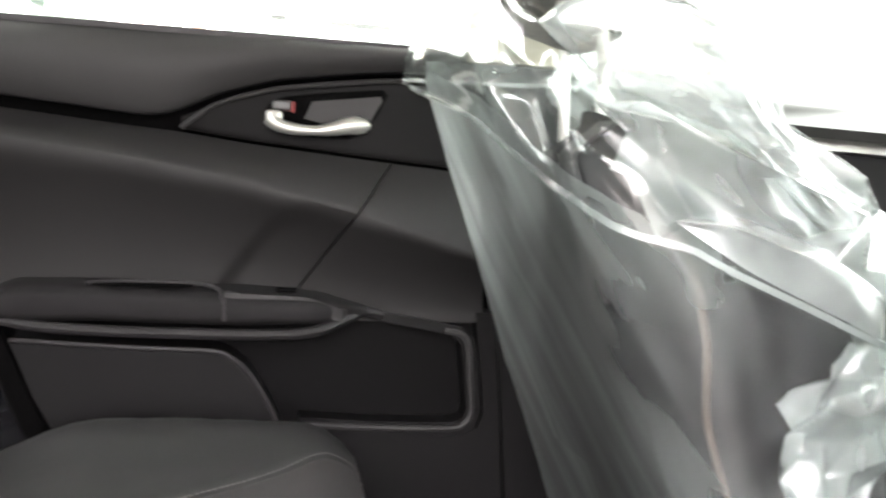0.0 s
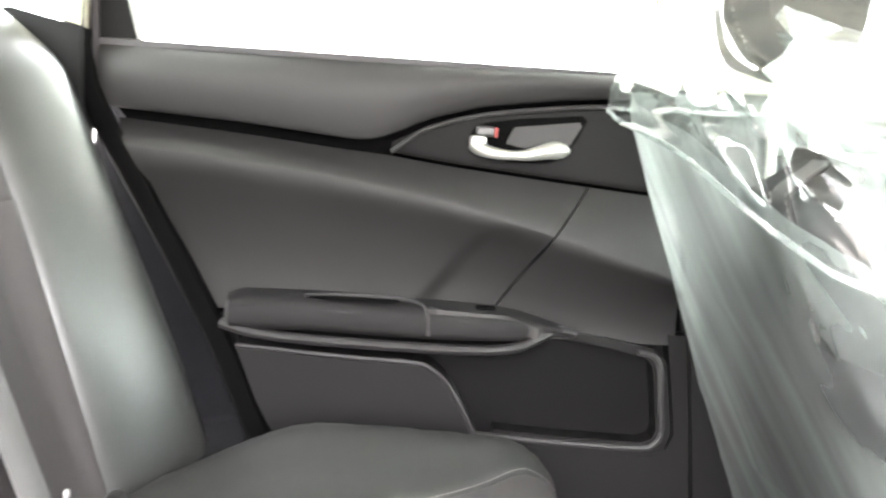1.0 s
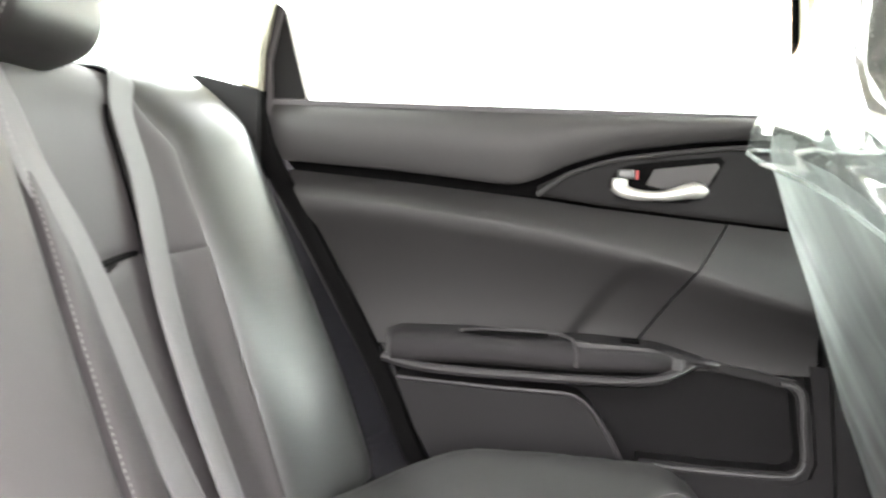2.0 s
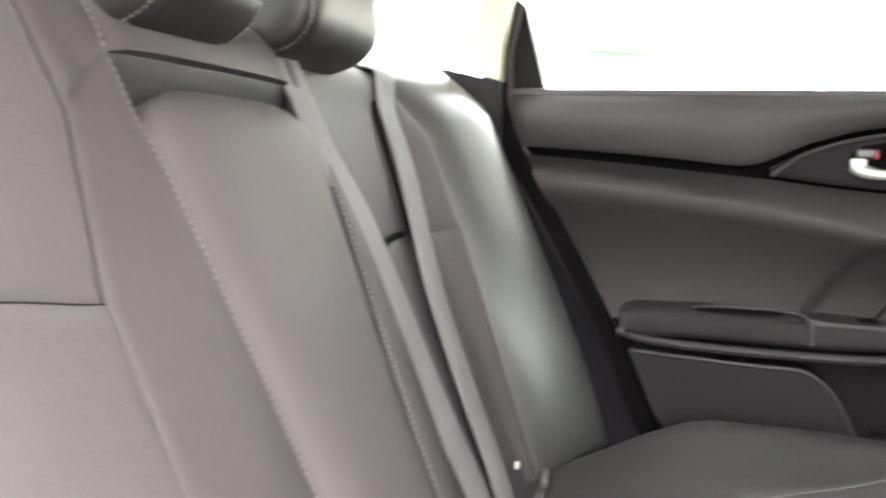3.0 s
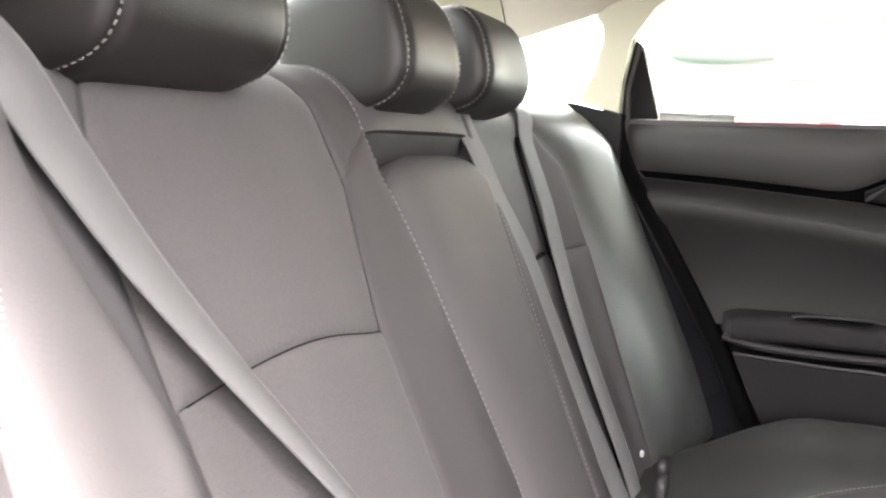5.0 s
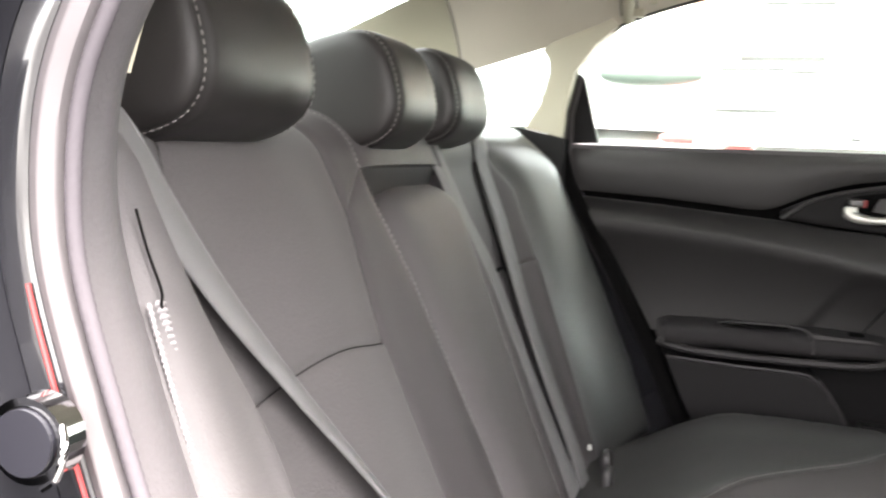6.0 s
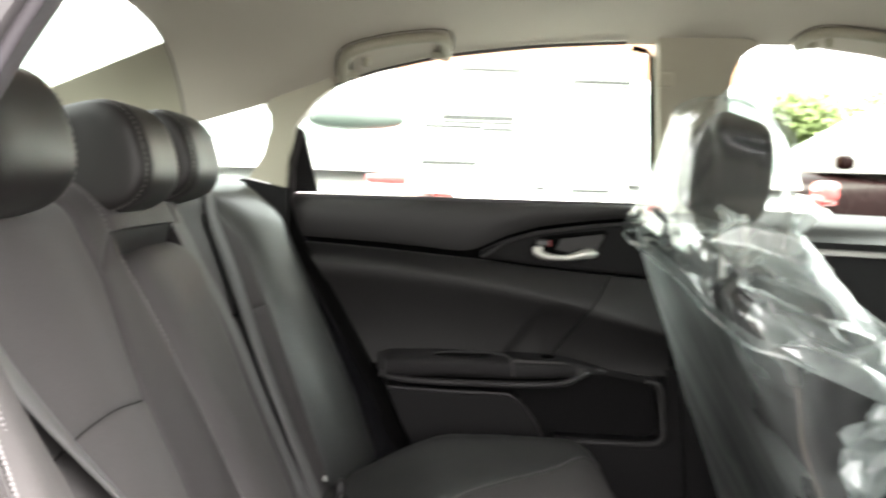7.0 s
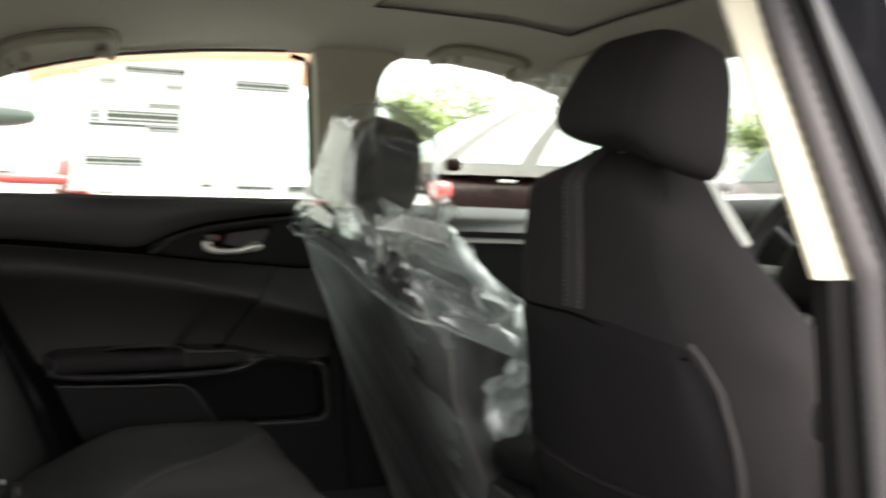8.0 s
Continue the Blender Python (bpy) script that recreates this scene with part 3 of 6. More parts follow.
# ---- seat belts of the rear seat ----
def belt(points, across, label, width=0.047):
    b = thing("seat_belt", label, "seat belt", "rear seat belts", at=points[-1])
    pts = spline(points, 10)
    acr = [Vector(across[0]).lerp(Vector(across[1]), i / (len(pts) - 1)) for i in range(len(pts))]
    held(finish("webbing", *ribbon(pts, acr, width, 0.0022), M_BELT), b)
    for sgn in (-1, 1):
        edge = [p + (Vector(a) - (pts[min(i + 1, len(pts) - 1)] - pts[max(i - 1, 0)]).normalized() * Vector(a).dot((pts[min(i + 1, len(pts) - 1)] - pts[max(i - 1, 0)]).normalized())).normalized() * sgn * (width / 2 - 0.001) for i, (p, a) in enumerate(zip(pts, acr))]
        held(finish("selvedge", *tube(edge, 0.0016, 6), M_BELT, None, "thicker woven edge"), b)
    return b


belt([on_back(0.610, 0.67, -1, 0.010)[0], on_back(0.592, 0.62, -1, 0.012)[0], on_back(0.575, 0.579, -1, 0.012)[0], on_back(0.548, 0.522, -1, 0.010)[0], on_back(0.516, 0.4545, -1, 0.010)[0], on_back(0.472, 0.377, -1, 0.012)[0], on_back(0.414, 0.273, -1, 0.014)[0], on_back(0.35, 0.16, -1, 0.014)[0], on_back(0.28, 0.03, -1, 0.014)[0]],
     ((0.0, 0.88, 0.48), (-0.45, 0.80, -0.38)), "grey woven belt slanting over the seat back beside the door", 0.047)
belt([on_back(a, q, 1, h)[0] for a, q, h in ((0.155, 0.665, 0.008), (0.157, 0.60, 0.008), (0.160, 0.538, 0.008), (0.166, 0.469, 0.010), (0.184, 0.398, 0.014), (0.202, 0.326, 0.015), (0.213, 0.253, 0.015), (0.227, 0.179, 0.015), (0.241, 0.104, 0.015), (0.252, 0.03, 0.014))],
     ((0.1, 1, 0.05), (0.1, 1, 0.1)), "grey woven belt hanging beside the centre armrest")
belt([on_back(a, q, 1, h)[0] for a, q, h in ((0.50, 0.665, 0.006), (0.478, 0.60, 0.008), (0.451, 0.549, 0.012), (0.424, 0.461, 0.016), (0.385, 0.378, 0.017), (0.355, 0.302, 0.017), (0.340, 0.226, 0.017), (0.333, 0.15, 0.017), (0.328, 0.075, 0.017), (0.326, 0.02, 0.014))],
     ((0.1, 1, 0.0), (0.1, 1, -0.05)), "grey woven belt hanging over the far seat back")

seam2 = [on_back(a, q, 1, 0.001)[0] for a, q in [(lerp_table([(0.06, 0.333), (0.2, 0.348), (0.32, 0.373), (0.45, 0.408), (0.58, 0.436)], q), q) for q in [0.06 + 0.5 * i / 40 for i in range(41)]]]
seat_part("seam_slot", tube(seam2, 0.0032, 6), M_GAP, "dark seam beside the belt")
for y, x in ((0.385, 0.075), (0.30, 0.085), (-0.22, 0.09)):
    b = thing("belt_buckle", "grey plastic belt buckle between cushion and back", "buckle", "belt buckles of the rear seat", at=(x, y, 0.42))
    held(finish("housing", *softbox((x, y, 0.412), (0.018, 0.042, 0.06), 4, pose(0, 0, 0, 0, 0, 0)), M_EDGE), b)
    if y == 0.30:
        held(finish("anchor_bolt", *softbox((0.055, y, 0.470), (0.006, 0.008, 0.010), 2.5), M_CHROME, None, "bright metal bolt"), b)

# ---- right rear door, closed ----
door = thing("rear_door", "dark vinyl and plastic inner panel of the closed far rear door", "car door", at=(0.35, 0.7, 0.3))


def dpart(name, geo, mat, label="", smooth=True, owner=None):
    return held(finish(name, geo[0], geo[1], mat, None, label, smooth), owner or door)


rear_edge = lambda z: lerp_table([(0.30, 0.26), (0.438, 0.193), (0.565, 0.135), (0.71, 0.055), (0.845, -0.022), (0.872, -0.045), (0.95, -0.05)], z)
front_edge = lambda z: lerp_table([(0.30, 0.785), (0.377, 0.772), (0.597, 0.742), (0.72, 0.727), (0.95, 0.700)], z)
U_LINE = [(-0.06, 0.862), (-0.03, 0.860), (0.12, 0.852), (0.22, 0.844), (0.285, 0.838), (0.313, 0.839), (0.335, 0.847), (0.386, 0.872), (0.453, 0.892), (0.564, 0.908), (0.643, 0.915), (0.74, 0.917)]
L_LINE = [(-0.06, 0.851), (-0.027, 0.849), (0.12, 0.839), (0.27, 0.826), (0.337, 0.821), (0.42, 0.811), (0.573, 0.798), (0.74, 0.785)]
M_LINE = [(-0.06, 0.815), (0.009, 0.810), (0.12, 0.803), (0.27, 0.787), (0.42, 0.762), (0.578, 0.723), (0.68, 0.694), (0.74, 0.676)]
soft = lambda table: (lambda x: sum(lerp_table(table, x + d) for d in (-0.012, -0.006, 0, 0.006, 0.012)) / 5)
u_line, l_line, m_line = soft(U_LINE), soft(L_LINE), soft(M_LINE)


def door_patch(z0, z1, y_at, nu=60, nv=16, depth=0.03, pillow=0.004, reach=0.005, xr=None, xf=None):
    """A panel of the door between z0(x) and z1(x); y_at(x, z, v) is its face."""
    def f(u, v):
        v = 0.5 - 0.5 * math.cos(math.pi * v)
        x = 0.3
        for _ in range(8):
            z = z0(x) + (z1(x) - z0(x)) * v
            a, b = (xr or rear_edge)(z), (xf or front_edge)(z)
            x = a + (b - a) * u
        z = z0(x) + (z1(x) - z0(x)) * v
        edge = min(v * (z1(x) - z0(x)), (1 - v) * (z1(x) - z0(x)), u * (b - a), (1 - u) * (b - a))
        return Vector((x, y_at(x, z, v) + pillow * math.exp(-edge / reach), z)), Vector((0, -1, 0))
    return sheet(f, nu, nv, depth)


dpart("upper_trim", door_patch(lambda x: u_line(x) + 0.001, K(0.947), lambda x, z, v: 0.645 + 0.010 * (1 - v) - 0.010 * math.sin(math.pi * v) + 0.014 * v ** 6), M_DOOR, "soft dark grey upper door trim")
# the black face supplies the shade of a deeper groove
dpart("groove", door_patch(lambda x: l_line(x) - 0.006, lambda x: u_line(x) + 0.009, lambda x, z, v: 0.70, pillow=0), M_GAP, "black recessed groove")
# bezel round the inner handle: a wedge between the two lines
dpart("handle_bezel", door_patch(lambda x: l_line(x) + 0.004, lambda x: max(l_line(x) + 0.0045, u_line(x) - 0.010), lambda x, z, v: 0.669 - 0.004 * v, xr=K(0.338), nu=44, nv=12, pillow=0.003, reach=0.003), M_DARK, "dark satin plastic handle panel")
rim = spline([(0.338, 0.664, 0.825), (0.36, 0.661, 0.842), (0.386, 0.661, 0.859), (0.453, 0.661, 0.880), (0.564, 0.661, 0.897), (0.643, 0.661, 0.904), (0.715, 0.661, 0.906)], 10)
dpart("bezel_rim", tube(rim, 0.0032, 8), M_EDGE, "paler satin edge of the handle panel")
dpart("arm_band", door_patch(lambda x: m_line(x), lambda x: l_line(x) - 0.001, lambda x, z, v: 0.626 + 0.042 * v ** 1.5, xf=lambda z: 0.486 + (z - 0.617) * 0.676 - 0.0015, pillow=0.0), M_PANEL, "sloping soft vinyl band")
dpart("front_band", door_patch(lambda x: m_line(x), lambda x: l_line(x) - 0.001, lambda x, z, v: 0.626 + 0.042 * v ** 1.5, xr=lambda z: 0.486 + (z - 0.617) * 0.676 + 0.0015, nu=20, pillow=0.0), M_PANEL, "sloping soft vinyl band")
seam_x = lambda z: 0.486 + (z - 0.617) * 0.676
crease = lambda x, z: 0.006 * S(-0.012, 0.012, x - (0.394 + (z - 0.627) * 0.73 + 6.0 * max(0, z - 0.69) ** 2)) * (1 - S(0.71, 0.75, z))
bulge = lambda v: v ** 2.2 if v < 0.85 else 0.699 + 1.81 * ((v - 0.85) - (v - 0.85) ** 2 / 0.3)
face = lambda x, z, v: 0.672 - 0.0551 * bulge(v)
dpart("insert", door_patch(K(0.60), m_line, lambda x, z, v: face(x, z, v) + crease(x, z), xf=lambda z: seam_x(z) - 0.0015, pillow=0.0, nv=30), M_PANEL, "dark padded door insert")
dpart("front_insert", door_patch(K(0.585), m_line, lambda x, z, v: face(x, z, v), xr=lambda z: seam_x(z) + 0.0015, nu=24, pillow=0.0, nv=24), M_PANEL, "dark padded door insert")

# armrest
def arm(u, v):
    x = 0.128 + 0.452 * u
    a = 2 * math.pi * v
    out = 0.085 * (S(0, 0.04, u) ** 0.5) * (1 - 0.55 * S(0.80, 1.0, u)) + 0.004
    zc = lerp_table([(0.128, 0.606), (0.25, 0.609), (0.40, 0.606), (0.5, 0.606), (0.58, 0.602)], x)
    hh = lerp_table([(0.128, 0.016), (0.15, 0.024), (0.42, 0.023), (0.52, 0.018), (0.58, 0.004)], x)
    c, s = math.cos(a), math.sin(a)
    yy = 0.675 - out * max(0.0, math.copysign(abs(c) ** 0.5, c)) + (0.01 if c < 0 else 0)
    return Vector((x, yy, zc + hh * math.copysign(abs(s) ** 0.6, s)))


vs, fs = grid(lambda u, v: arm(v, u), 36, 50, wrap=True)
dpart("armrest", (vs, fs), M_INSERT, "padded dark armrest")
# flat black plate on the pad, for the shade in the pull pocket
dpart("pull_cup", prism([(0.245, 0.606), (0.27, 0.598), (0.345, 0.598), (0.362, 0.612), (0.345, 0.622), (0.28, 0.620)], lambda a, b, d: Vector((a, b, d)), 0.6315, 0.6335), M_GAP, "dark pull pocket in the armrest")
rimp = spline([(0.24, 0.605, 0.634), (0.275, 0.624, 0.6345), (0.345, 0.626, 0.6345), (0.378, 0.612, 0.634), (0.394, 0.596, 0.630), (0.400, 0.589, 0.615), (0.401, 0.588, 0.594)], 8)
dpart("cup_rim", tube(rimp, 0.0028, 8), M_EDGE, "satin rim")
dpart("switch_plate", prism([(0.40, 0.594), (0.41, 0.592), (0.50, 0.596), (0.545, 0.612), (0.556, 0.628), (0.53, 0.642), (0.42, 0.645), (0.40, 0.630)], lambda a, b, d: Vector((a, b, d - 0.022 * S(0.48, 0.56, a))), 0.612, 0.6275), M_DOOR, "satin plastic switch plate", smooth=False)
dpart("window_switch", block((0.475, 0.628, 0.6285), (0.026, 0.014, 0.006), 0.002), M_GAP, "black window switch")
low = spline([(0.135, 0.605, 0.592), (0.18, 0.592, 0.584), (0.25, 0.588, 0.580), (0.36, 0.588, 0.578), (0.45, 0.590, 0.578), (0.506, 0.597, 0.581), (0.54, 0.618, 0.590), (0.572, 0.646, 0.600), (0.60, 0.660, 0.596)], 8)
dpart("arm_moulding", tube(low, 0.0085, 10, 0.8), M_EDGE, "satin moulding under the armrest")
# lower panel: a step with a pale upper edge
step = [(0.15, 0.561), (0.287, 0.554), (0.385, 0.551), (0.41, 0.543), (0.43, 0.526), (0.445, 0.505), (0.463, 0.475), (0.485, 0.43), (0.50, 0.36), (0.27, 0.36), (0.225, 0.41), (0.18, 0.49)]
dpart("lower_panel", prism(step, lambda a, b, d: Vector((a, d, b)), 0.622, 0.70), M_DARK, "dark lower door panel", smooth=False)
stp = spline([(0.152, 0.622, 0.5605), (0.287, 0.620, 0.554), (0.385, 0.620, 0.551), (0.41, 0.620, 0.543), (0.43, 0.621, 0.526), (0.445, 0.621, 0.505), (0.463, 0.622, 0.475), (0.482, 0.622, 0.435)], 8)
dpart("panel_edge", tube(stp, 0.0036, 8), M_EDGE, "paler rounded edge of the lower panel")
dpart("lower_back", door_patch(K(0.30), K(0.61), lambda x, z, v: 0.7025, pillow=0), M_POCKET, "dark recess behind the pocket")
outer = [(0.557, 0.602), (0.60, 0.598), (0.66, 0.590), (0.712, 0.580), (0.731, 0.563), (0.738, 0.52), (0.745, 0.463), (0.737, 0.440), (0.715, 0.430), (0.60, 0.431), (0.50, 0.437), (0.44, 0.44)]
inner = [(0.560, 0.592), (0.60, 0.586), (0.655, 0.577), (0.702, 0.567), (0.713, 0.555), (0.718, 0.52), (0.725, 0.468), (0.720, 0.455), (0.706, 0.449), (0.60, 0.450), (0.50, 0.456), (0.45, 0.47)]
dpart("pocket_surround", prism(outer[:11] + inner[10::-1], lambda a, b, d: Vector((a, d, b)), 0.664, 0.72), M_DARK, "dark rim of the door pocket", smooth=False)
lip = spline([(0.47, 0.660, 0.449), (0.60, 0.660, 0.443), (0.70, 0.660, 0.442), (0.722, 0.660, 0.449), (0.730, 0.660, 0.466), (0.726, 0.661, 0.51), (0.722, 0.661, 0.553), (0.712, 0.661, 0.570), (0.69, 0.661, 0.575)], 8)
# paler than the rim, so the soft light on the lip is in its colour
dpart("pocket_lip", tube(lip, 0.0042, 8), M_DOOR, "satin lip of the pocket")
dpart("front_column", prism([(0.731, 0.60), (0.760, 0.60), (0.785, 0.30), (0.42, 0.30), (0.44, 0.435), (0.715, 0.428), (0.742, 0.44), (0.75, 0.463)], lambda a, b, d: Vector((a, d, b)), 0.668, 0.70), M_DARK, "dark lower edge of the door", smooth=False)
dpart("top_lip", prism([(-0.05, 0.940), (0.70, 0.940), (0.70, 0.948), (-0.05, 0.948)], lambda a, b, d: Vector((a, d, b)), 0.652, 0.70), M_RUBBER, "black window seal", smooth=False)

# the inner handle
# solid black plate, for the shade inside the handle cup
handle = held(finish("handle_recess", *prism([(0.440, 0.850), (0.446, 0.862), (0.462, 0.872), (0.51, 0.880), (0.590, 0.889), (0.597, 0.882), (0.585, 0.855), (0.570, 0.833), (0.548, 0.822), (0.50, 0.822), (0.465, 0.825), (0.447, 0.834)], lambda a, b, d: Vector((a, d, b)), 0.6655, 0.70), M_GAP, None, "black cup of the inner door handle", smooth=False), door)
dpart("recess_back", prism([(0.49, 0.846), (0.50, 0.868), (0.587, 0.880), (0.590, 0.874), (0.572, 0.842), (0.54, 0.836)], lambda a, b, d: Vector((a, d, b)), 0.663, 0.668), M_DOOR, "satin back of the handle cup", smooth=False)
lev = spline([(0.447, 0.652, 0.844), (0.456, 0.650, 0.836), (0.48, 0.648, 0.831), (0.51, 0.647, 0.831), (0.53, 0.647, 0.835), (0.55, 0.648, 0.840), (0.574, 0.652, 0.840)], 8)
rad = [lerp_table([(0, 0.0105), (0.2, 0.0088), (0.45, 0.0062), (0.7, 0.0095), (0.88, 0.012), (0.96, 0.009), (1, 0.003)], i / (len(lev) - 1)) for i in range(len(lev))]
dpart("lever", tube(lev, rad, 12, 1.0), M_CHROME, "satin silver pull lever")
dpart("lever_root", softbox((0.452, 0.655, 0.846), (0.022, 0.018, 0.016), 4), M_CHROME, "satin silver lever root")
dpart("lock_knob", block((0.461, 0.656, 0.860), (0.024, 0.012, 0.013), 0.003), M_SMOOTH, "grey sliding lock knob")
dpart("lock_mark", block((0.4755, 0.656, 0.859), (0.004, 0.0125, 0.013), 0.001), M_RED, "red lock mark")

# window of the far rear door
lean = lambda z: 0.655 - 0.15 * (z - 0.95)
side_place = lambda a, b, d: Vector((a, lean(b) + d, b))
WIN = [(0.002, 0.945), (-0.030, 1.06), (-0.020, 1.095), (0.012, 1.130), (0.04, 1.152), (0.13, 1.188), (0.262, 1.220), (0.43, 1.243), (0.60, 1.256), (0.645, 1.256), (0.655, 1.248), (0.66, 1.235), (0.683, 0.945)]
pane = dpart("window_pane", prism(WIN, side_place, 0.020, 0.024), M_GLASS, "clear side window glass", smooth=False)
dpart("divider", prism([(-0.10, 0.948), (0.0, 0.950), (-0.030, 1.073), (-0.046, 1.085), (-0.085, 1.02)], side_place, 0.000, 0.03), M_DARK, "dark triangular window corner cover", smooth=False)
dpart("rear_channel", prism([(-0.058, 0.85), (-0.048, 0.85), (-0.048, 1.0), (-0.030, 1.073), (-0.036, 1.078), (-0.055, 1.0)], side_place, -0.006, 0.03), M_RUBBER, "black window channel", smooth=False)
dpart("front_channel", tube([side_place(a, b, 0.004) for a, b in ((0.684, 0.95), (0.675, 1.06), (0.664, 1.18), (0.659, 1.238), (0.650, 1.250), (0.62, 1.256))], 0.0055, 8), M_GAP, "black window channel")
dpart("outer_skin", prism([(-0.08, 0.25), (0.78, 0.25), (0.71, 0.94), (-0.08, 0.94)], lambda a, b, d: Vector((a, d, b)), 0.74, 0.78), M_PAINT, "black painted outer skin", smooth=False)

# rubber seal and sill beside the door's rear and front edges
pts = spline([(0.235, 0.66, 0.36), (0.18, 0.652, 0.438), (0.122, 0.648, 0.565), (0.042, 0.640, 0.71), (-0.036, 0.636, 0.845), (-0.060, 0.635, 0.90), (-0.064, 0.63, 0.955)], 8)
rim_pts = spline([(-0.064, 0.63, 0.955), (-0.059, 0.622, 1.01), (-0.043, 0.610, 1.08), (-0.004, 0.600, 1.133), (0.045, 0.593, 1.164), (0.14, 0.59, 1.196), (0.27, 0.585, 1.226), (0.43, 0.58, 1.247), (0.60, 0.578, 1.259)], 8)
tagged(finish("door_seal", *tube(rim_pts, 0.0034, 8), M_RUBBER), "thin dark seal round the far rear window", "seal", kind="structure")
tagged(finish("door_seal", *tube(pts, 0.011, 8, 1.4), M_GAP), "black rubber seal round the far rear door", "seal", kind="structure")
pts = spline([(0.70, 0.70, 0.28), (0.76, 0.69, 0.285), (0.80, 0.68, 0.32), (0.80, 0.675, 0.40), (0.775, 0.67, 0.6), (0.752, 0.665, 0.75), (0.735, 0.66, 0.93)], 8)
tagged(finish("door_seal", *tube(pts, 0.012, 8, 1.3), M_EDGE), "black rubber seal round the far rear door", "seal", kind="structure")

# ---- far side: pillars, quarter window, parcel shelf ----
def setting(name, geo, mat, label, category, smooth=True):
    return tagged(finish(name, geo[0], geo[1], mat, None, "", smooth), label, category, kind="structure")


setting("pillar_c_far", prism([(-0.062, 0.958), (-0.058, 1.01), (-0.042, 1.078), (-0.004, 1.128), (0.035, 1.160), (0.02, 1.175), (-0.06, 1.150), (-0.102, 1.116), (-0.090, 1.100), (-0.089, 1.075), (-0.105, 1.02), (-0.133, 0.975)], lambda a, b, d: Vector((a, lean(b) - 0.045 + d, b)), 0.0, 0.05), M_PILLAR, "cream plastic trim of the far rear pillar", "pillar", False)
setting("shelf_side_trim", prism([(-0.055, 0.80), (-0.057, 0.955), (-0.145, 0.974), (-0.18, 0.964), (-0.26, 0.962), (-0.45, 0.955), (-0.45, 0.80)], lambda a, b, d: Vector((a, 0.605 + d, b)), 0.0, 0.06), M_DARK, "dark trim beside the parcel shelf", "trim", False)
quarter = setting("quarter_window", prism([(-0.29, 1.05), (-0.26, 1.062), (-0.105, 1.113), (-0.09, 1.09), (-0.105, 1.02), (-0.135, 0.972), (-0.22, 0.962), (-0.34, 0.965)], lambda a, b, d: Vector((a, 0.62 - 0.15 * (b - 0.95) + d, b)), 0, 0.004), M_GLASS, "small clear quarter window in the rear pillar", "window", False)
vs, fs = sheet(lambda u, v: (Vector((-0.22 - 0.55 * v, C + 0.62 * (2 * u - 1), 0.945 + 0.01 * v)), Vector((0, 0, 1))), 8, 6, 0.02)
setting("parcel_shelf", (vs, fs), M_DARK, "dark felt parcel shelf behind the rear seat", "shelf")
setting("pillar_b_far", prism([(0.665, 1.25), (0.668, 1.20), (0.690, 0.95), (0.715, 0.93), (0.83, 0.93), (0.825, 1.0), (0.814, 1.12), (0.812, 1.17), (0.814, 1.20), (0.820, 1.222), (0.830, 1.240), (0.845, 1.254), (0.866, 1.265), (0.84, 1.275), (0.66, 1.275)], lambda a, b, d: Vector((a, lean(b) - 0.035 + d, b)), 0.0, 0.05), M_PILLAR, "cream plastic trim of the far centre pillar", "pillar", False)
setting("pillar_b_far_lower", prism([(0.69, 0.93), (0.83, 0.93), (0.87, 0.62), (0.90, 0.28), (0.79, 0.28), (0.755, 0.62)], lambda a, b, d: Vector((a, 0.652 + d, b)), 0.0, 0.05), M_DARK, "dark plastic trim at the foot of the far centre pillar", "pillar", False)
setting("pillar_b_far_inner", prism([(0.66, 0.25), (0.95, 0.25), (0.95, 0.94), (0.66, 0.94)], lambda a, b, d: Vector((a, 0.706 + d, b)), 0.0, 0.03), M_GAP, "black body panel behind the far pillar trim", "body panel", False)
guide = thing("belt_guide", "cream seat belt guide on the far centre pillar", "belt guide", at=(0.70, 0.60, 1.19))
held(finish("strap", *ribbon([(0.695, 0.598, 1.24), (0.695, 0.597, 1.18), (0.70, 0.615, 1.05), (0.71, 0.63, 0.93)], (1, 0, 0), 0.035, 0.002), M_PILLAR, None, "pale belt webbing"), guide)
held(finish("anchor", *block((0.683, 0.588, 1.192), (0.03, 0.016, 0.03), 0.004), M_PILLAR, None, "cream anchor"), guide)

# ---- headliner with its opening for the roof shade ----
rail = lambda x: lerp_table([(-0.75, 1.01), (-0.45, 1.05), (-0.26, 1.066), (-0.105, 1.118), (0.0, 1.148), (0.05, 1.168), (0.13, 1.194), (0.262, 1.224), (0.43, 1.246), (0.6, 1.260), (0.85, 1.268), (0.95, 1.270), (1.10, 1.254), (1.22, 1.229), (1.32, 1.201), (1.6, 1.09)], x)
crown = lambda x: lerp_table([(-0.75, 1.06), (-0.5, 1.18), (-0.3, 1.222), (-0.1, 1.264), (0.15, 1.302), (0.45, 1.318), (0.75, 1.322), (1.0, 1.318), (1.2, 1.30), (1.35, 1.268), (1.5, 1.22)], x)


def roof(x, s):
    """The headliner at x; s from -1 to 1 across."""
    half = 0.655 - 0.10 * S(-0.1, 0.7, -x)
    z = rail(x) + (crown(x) - rail(x)) * (1 - abs(s) ** (3.2 + 2.6 * S(0.05, 0.30, -x)))
    return Vector((x, C + half * s, z))


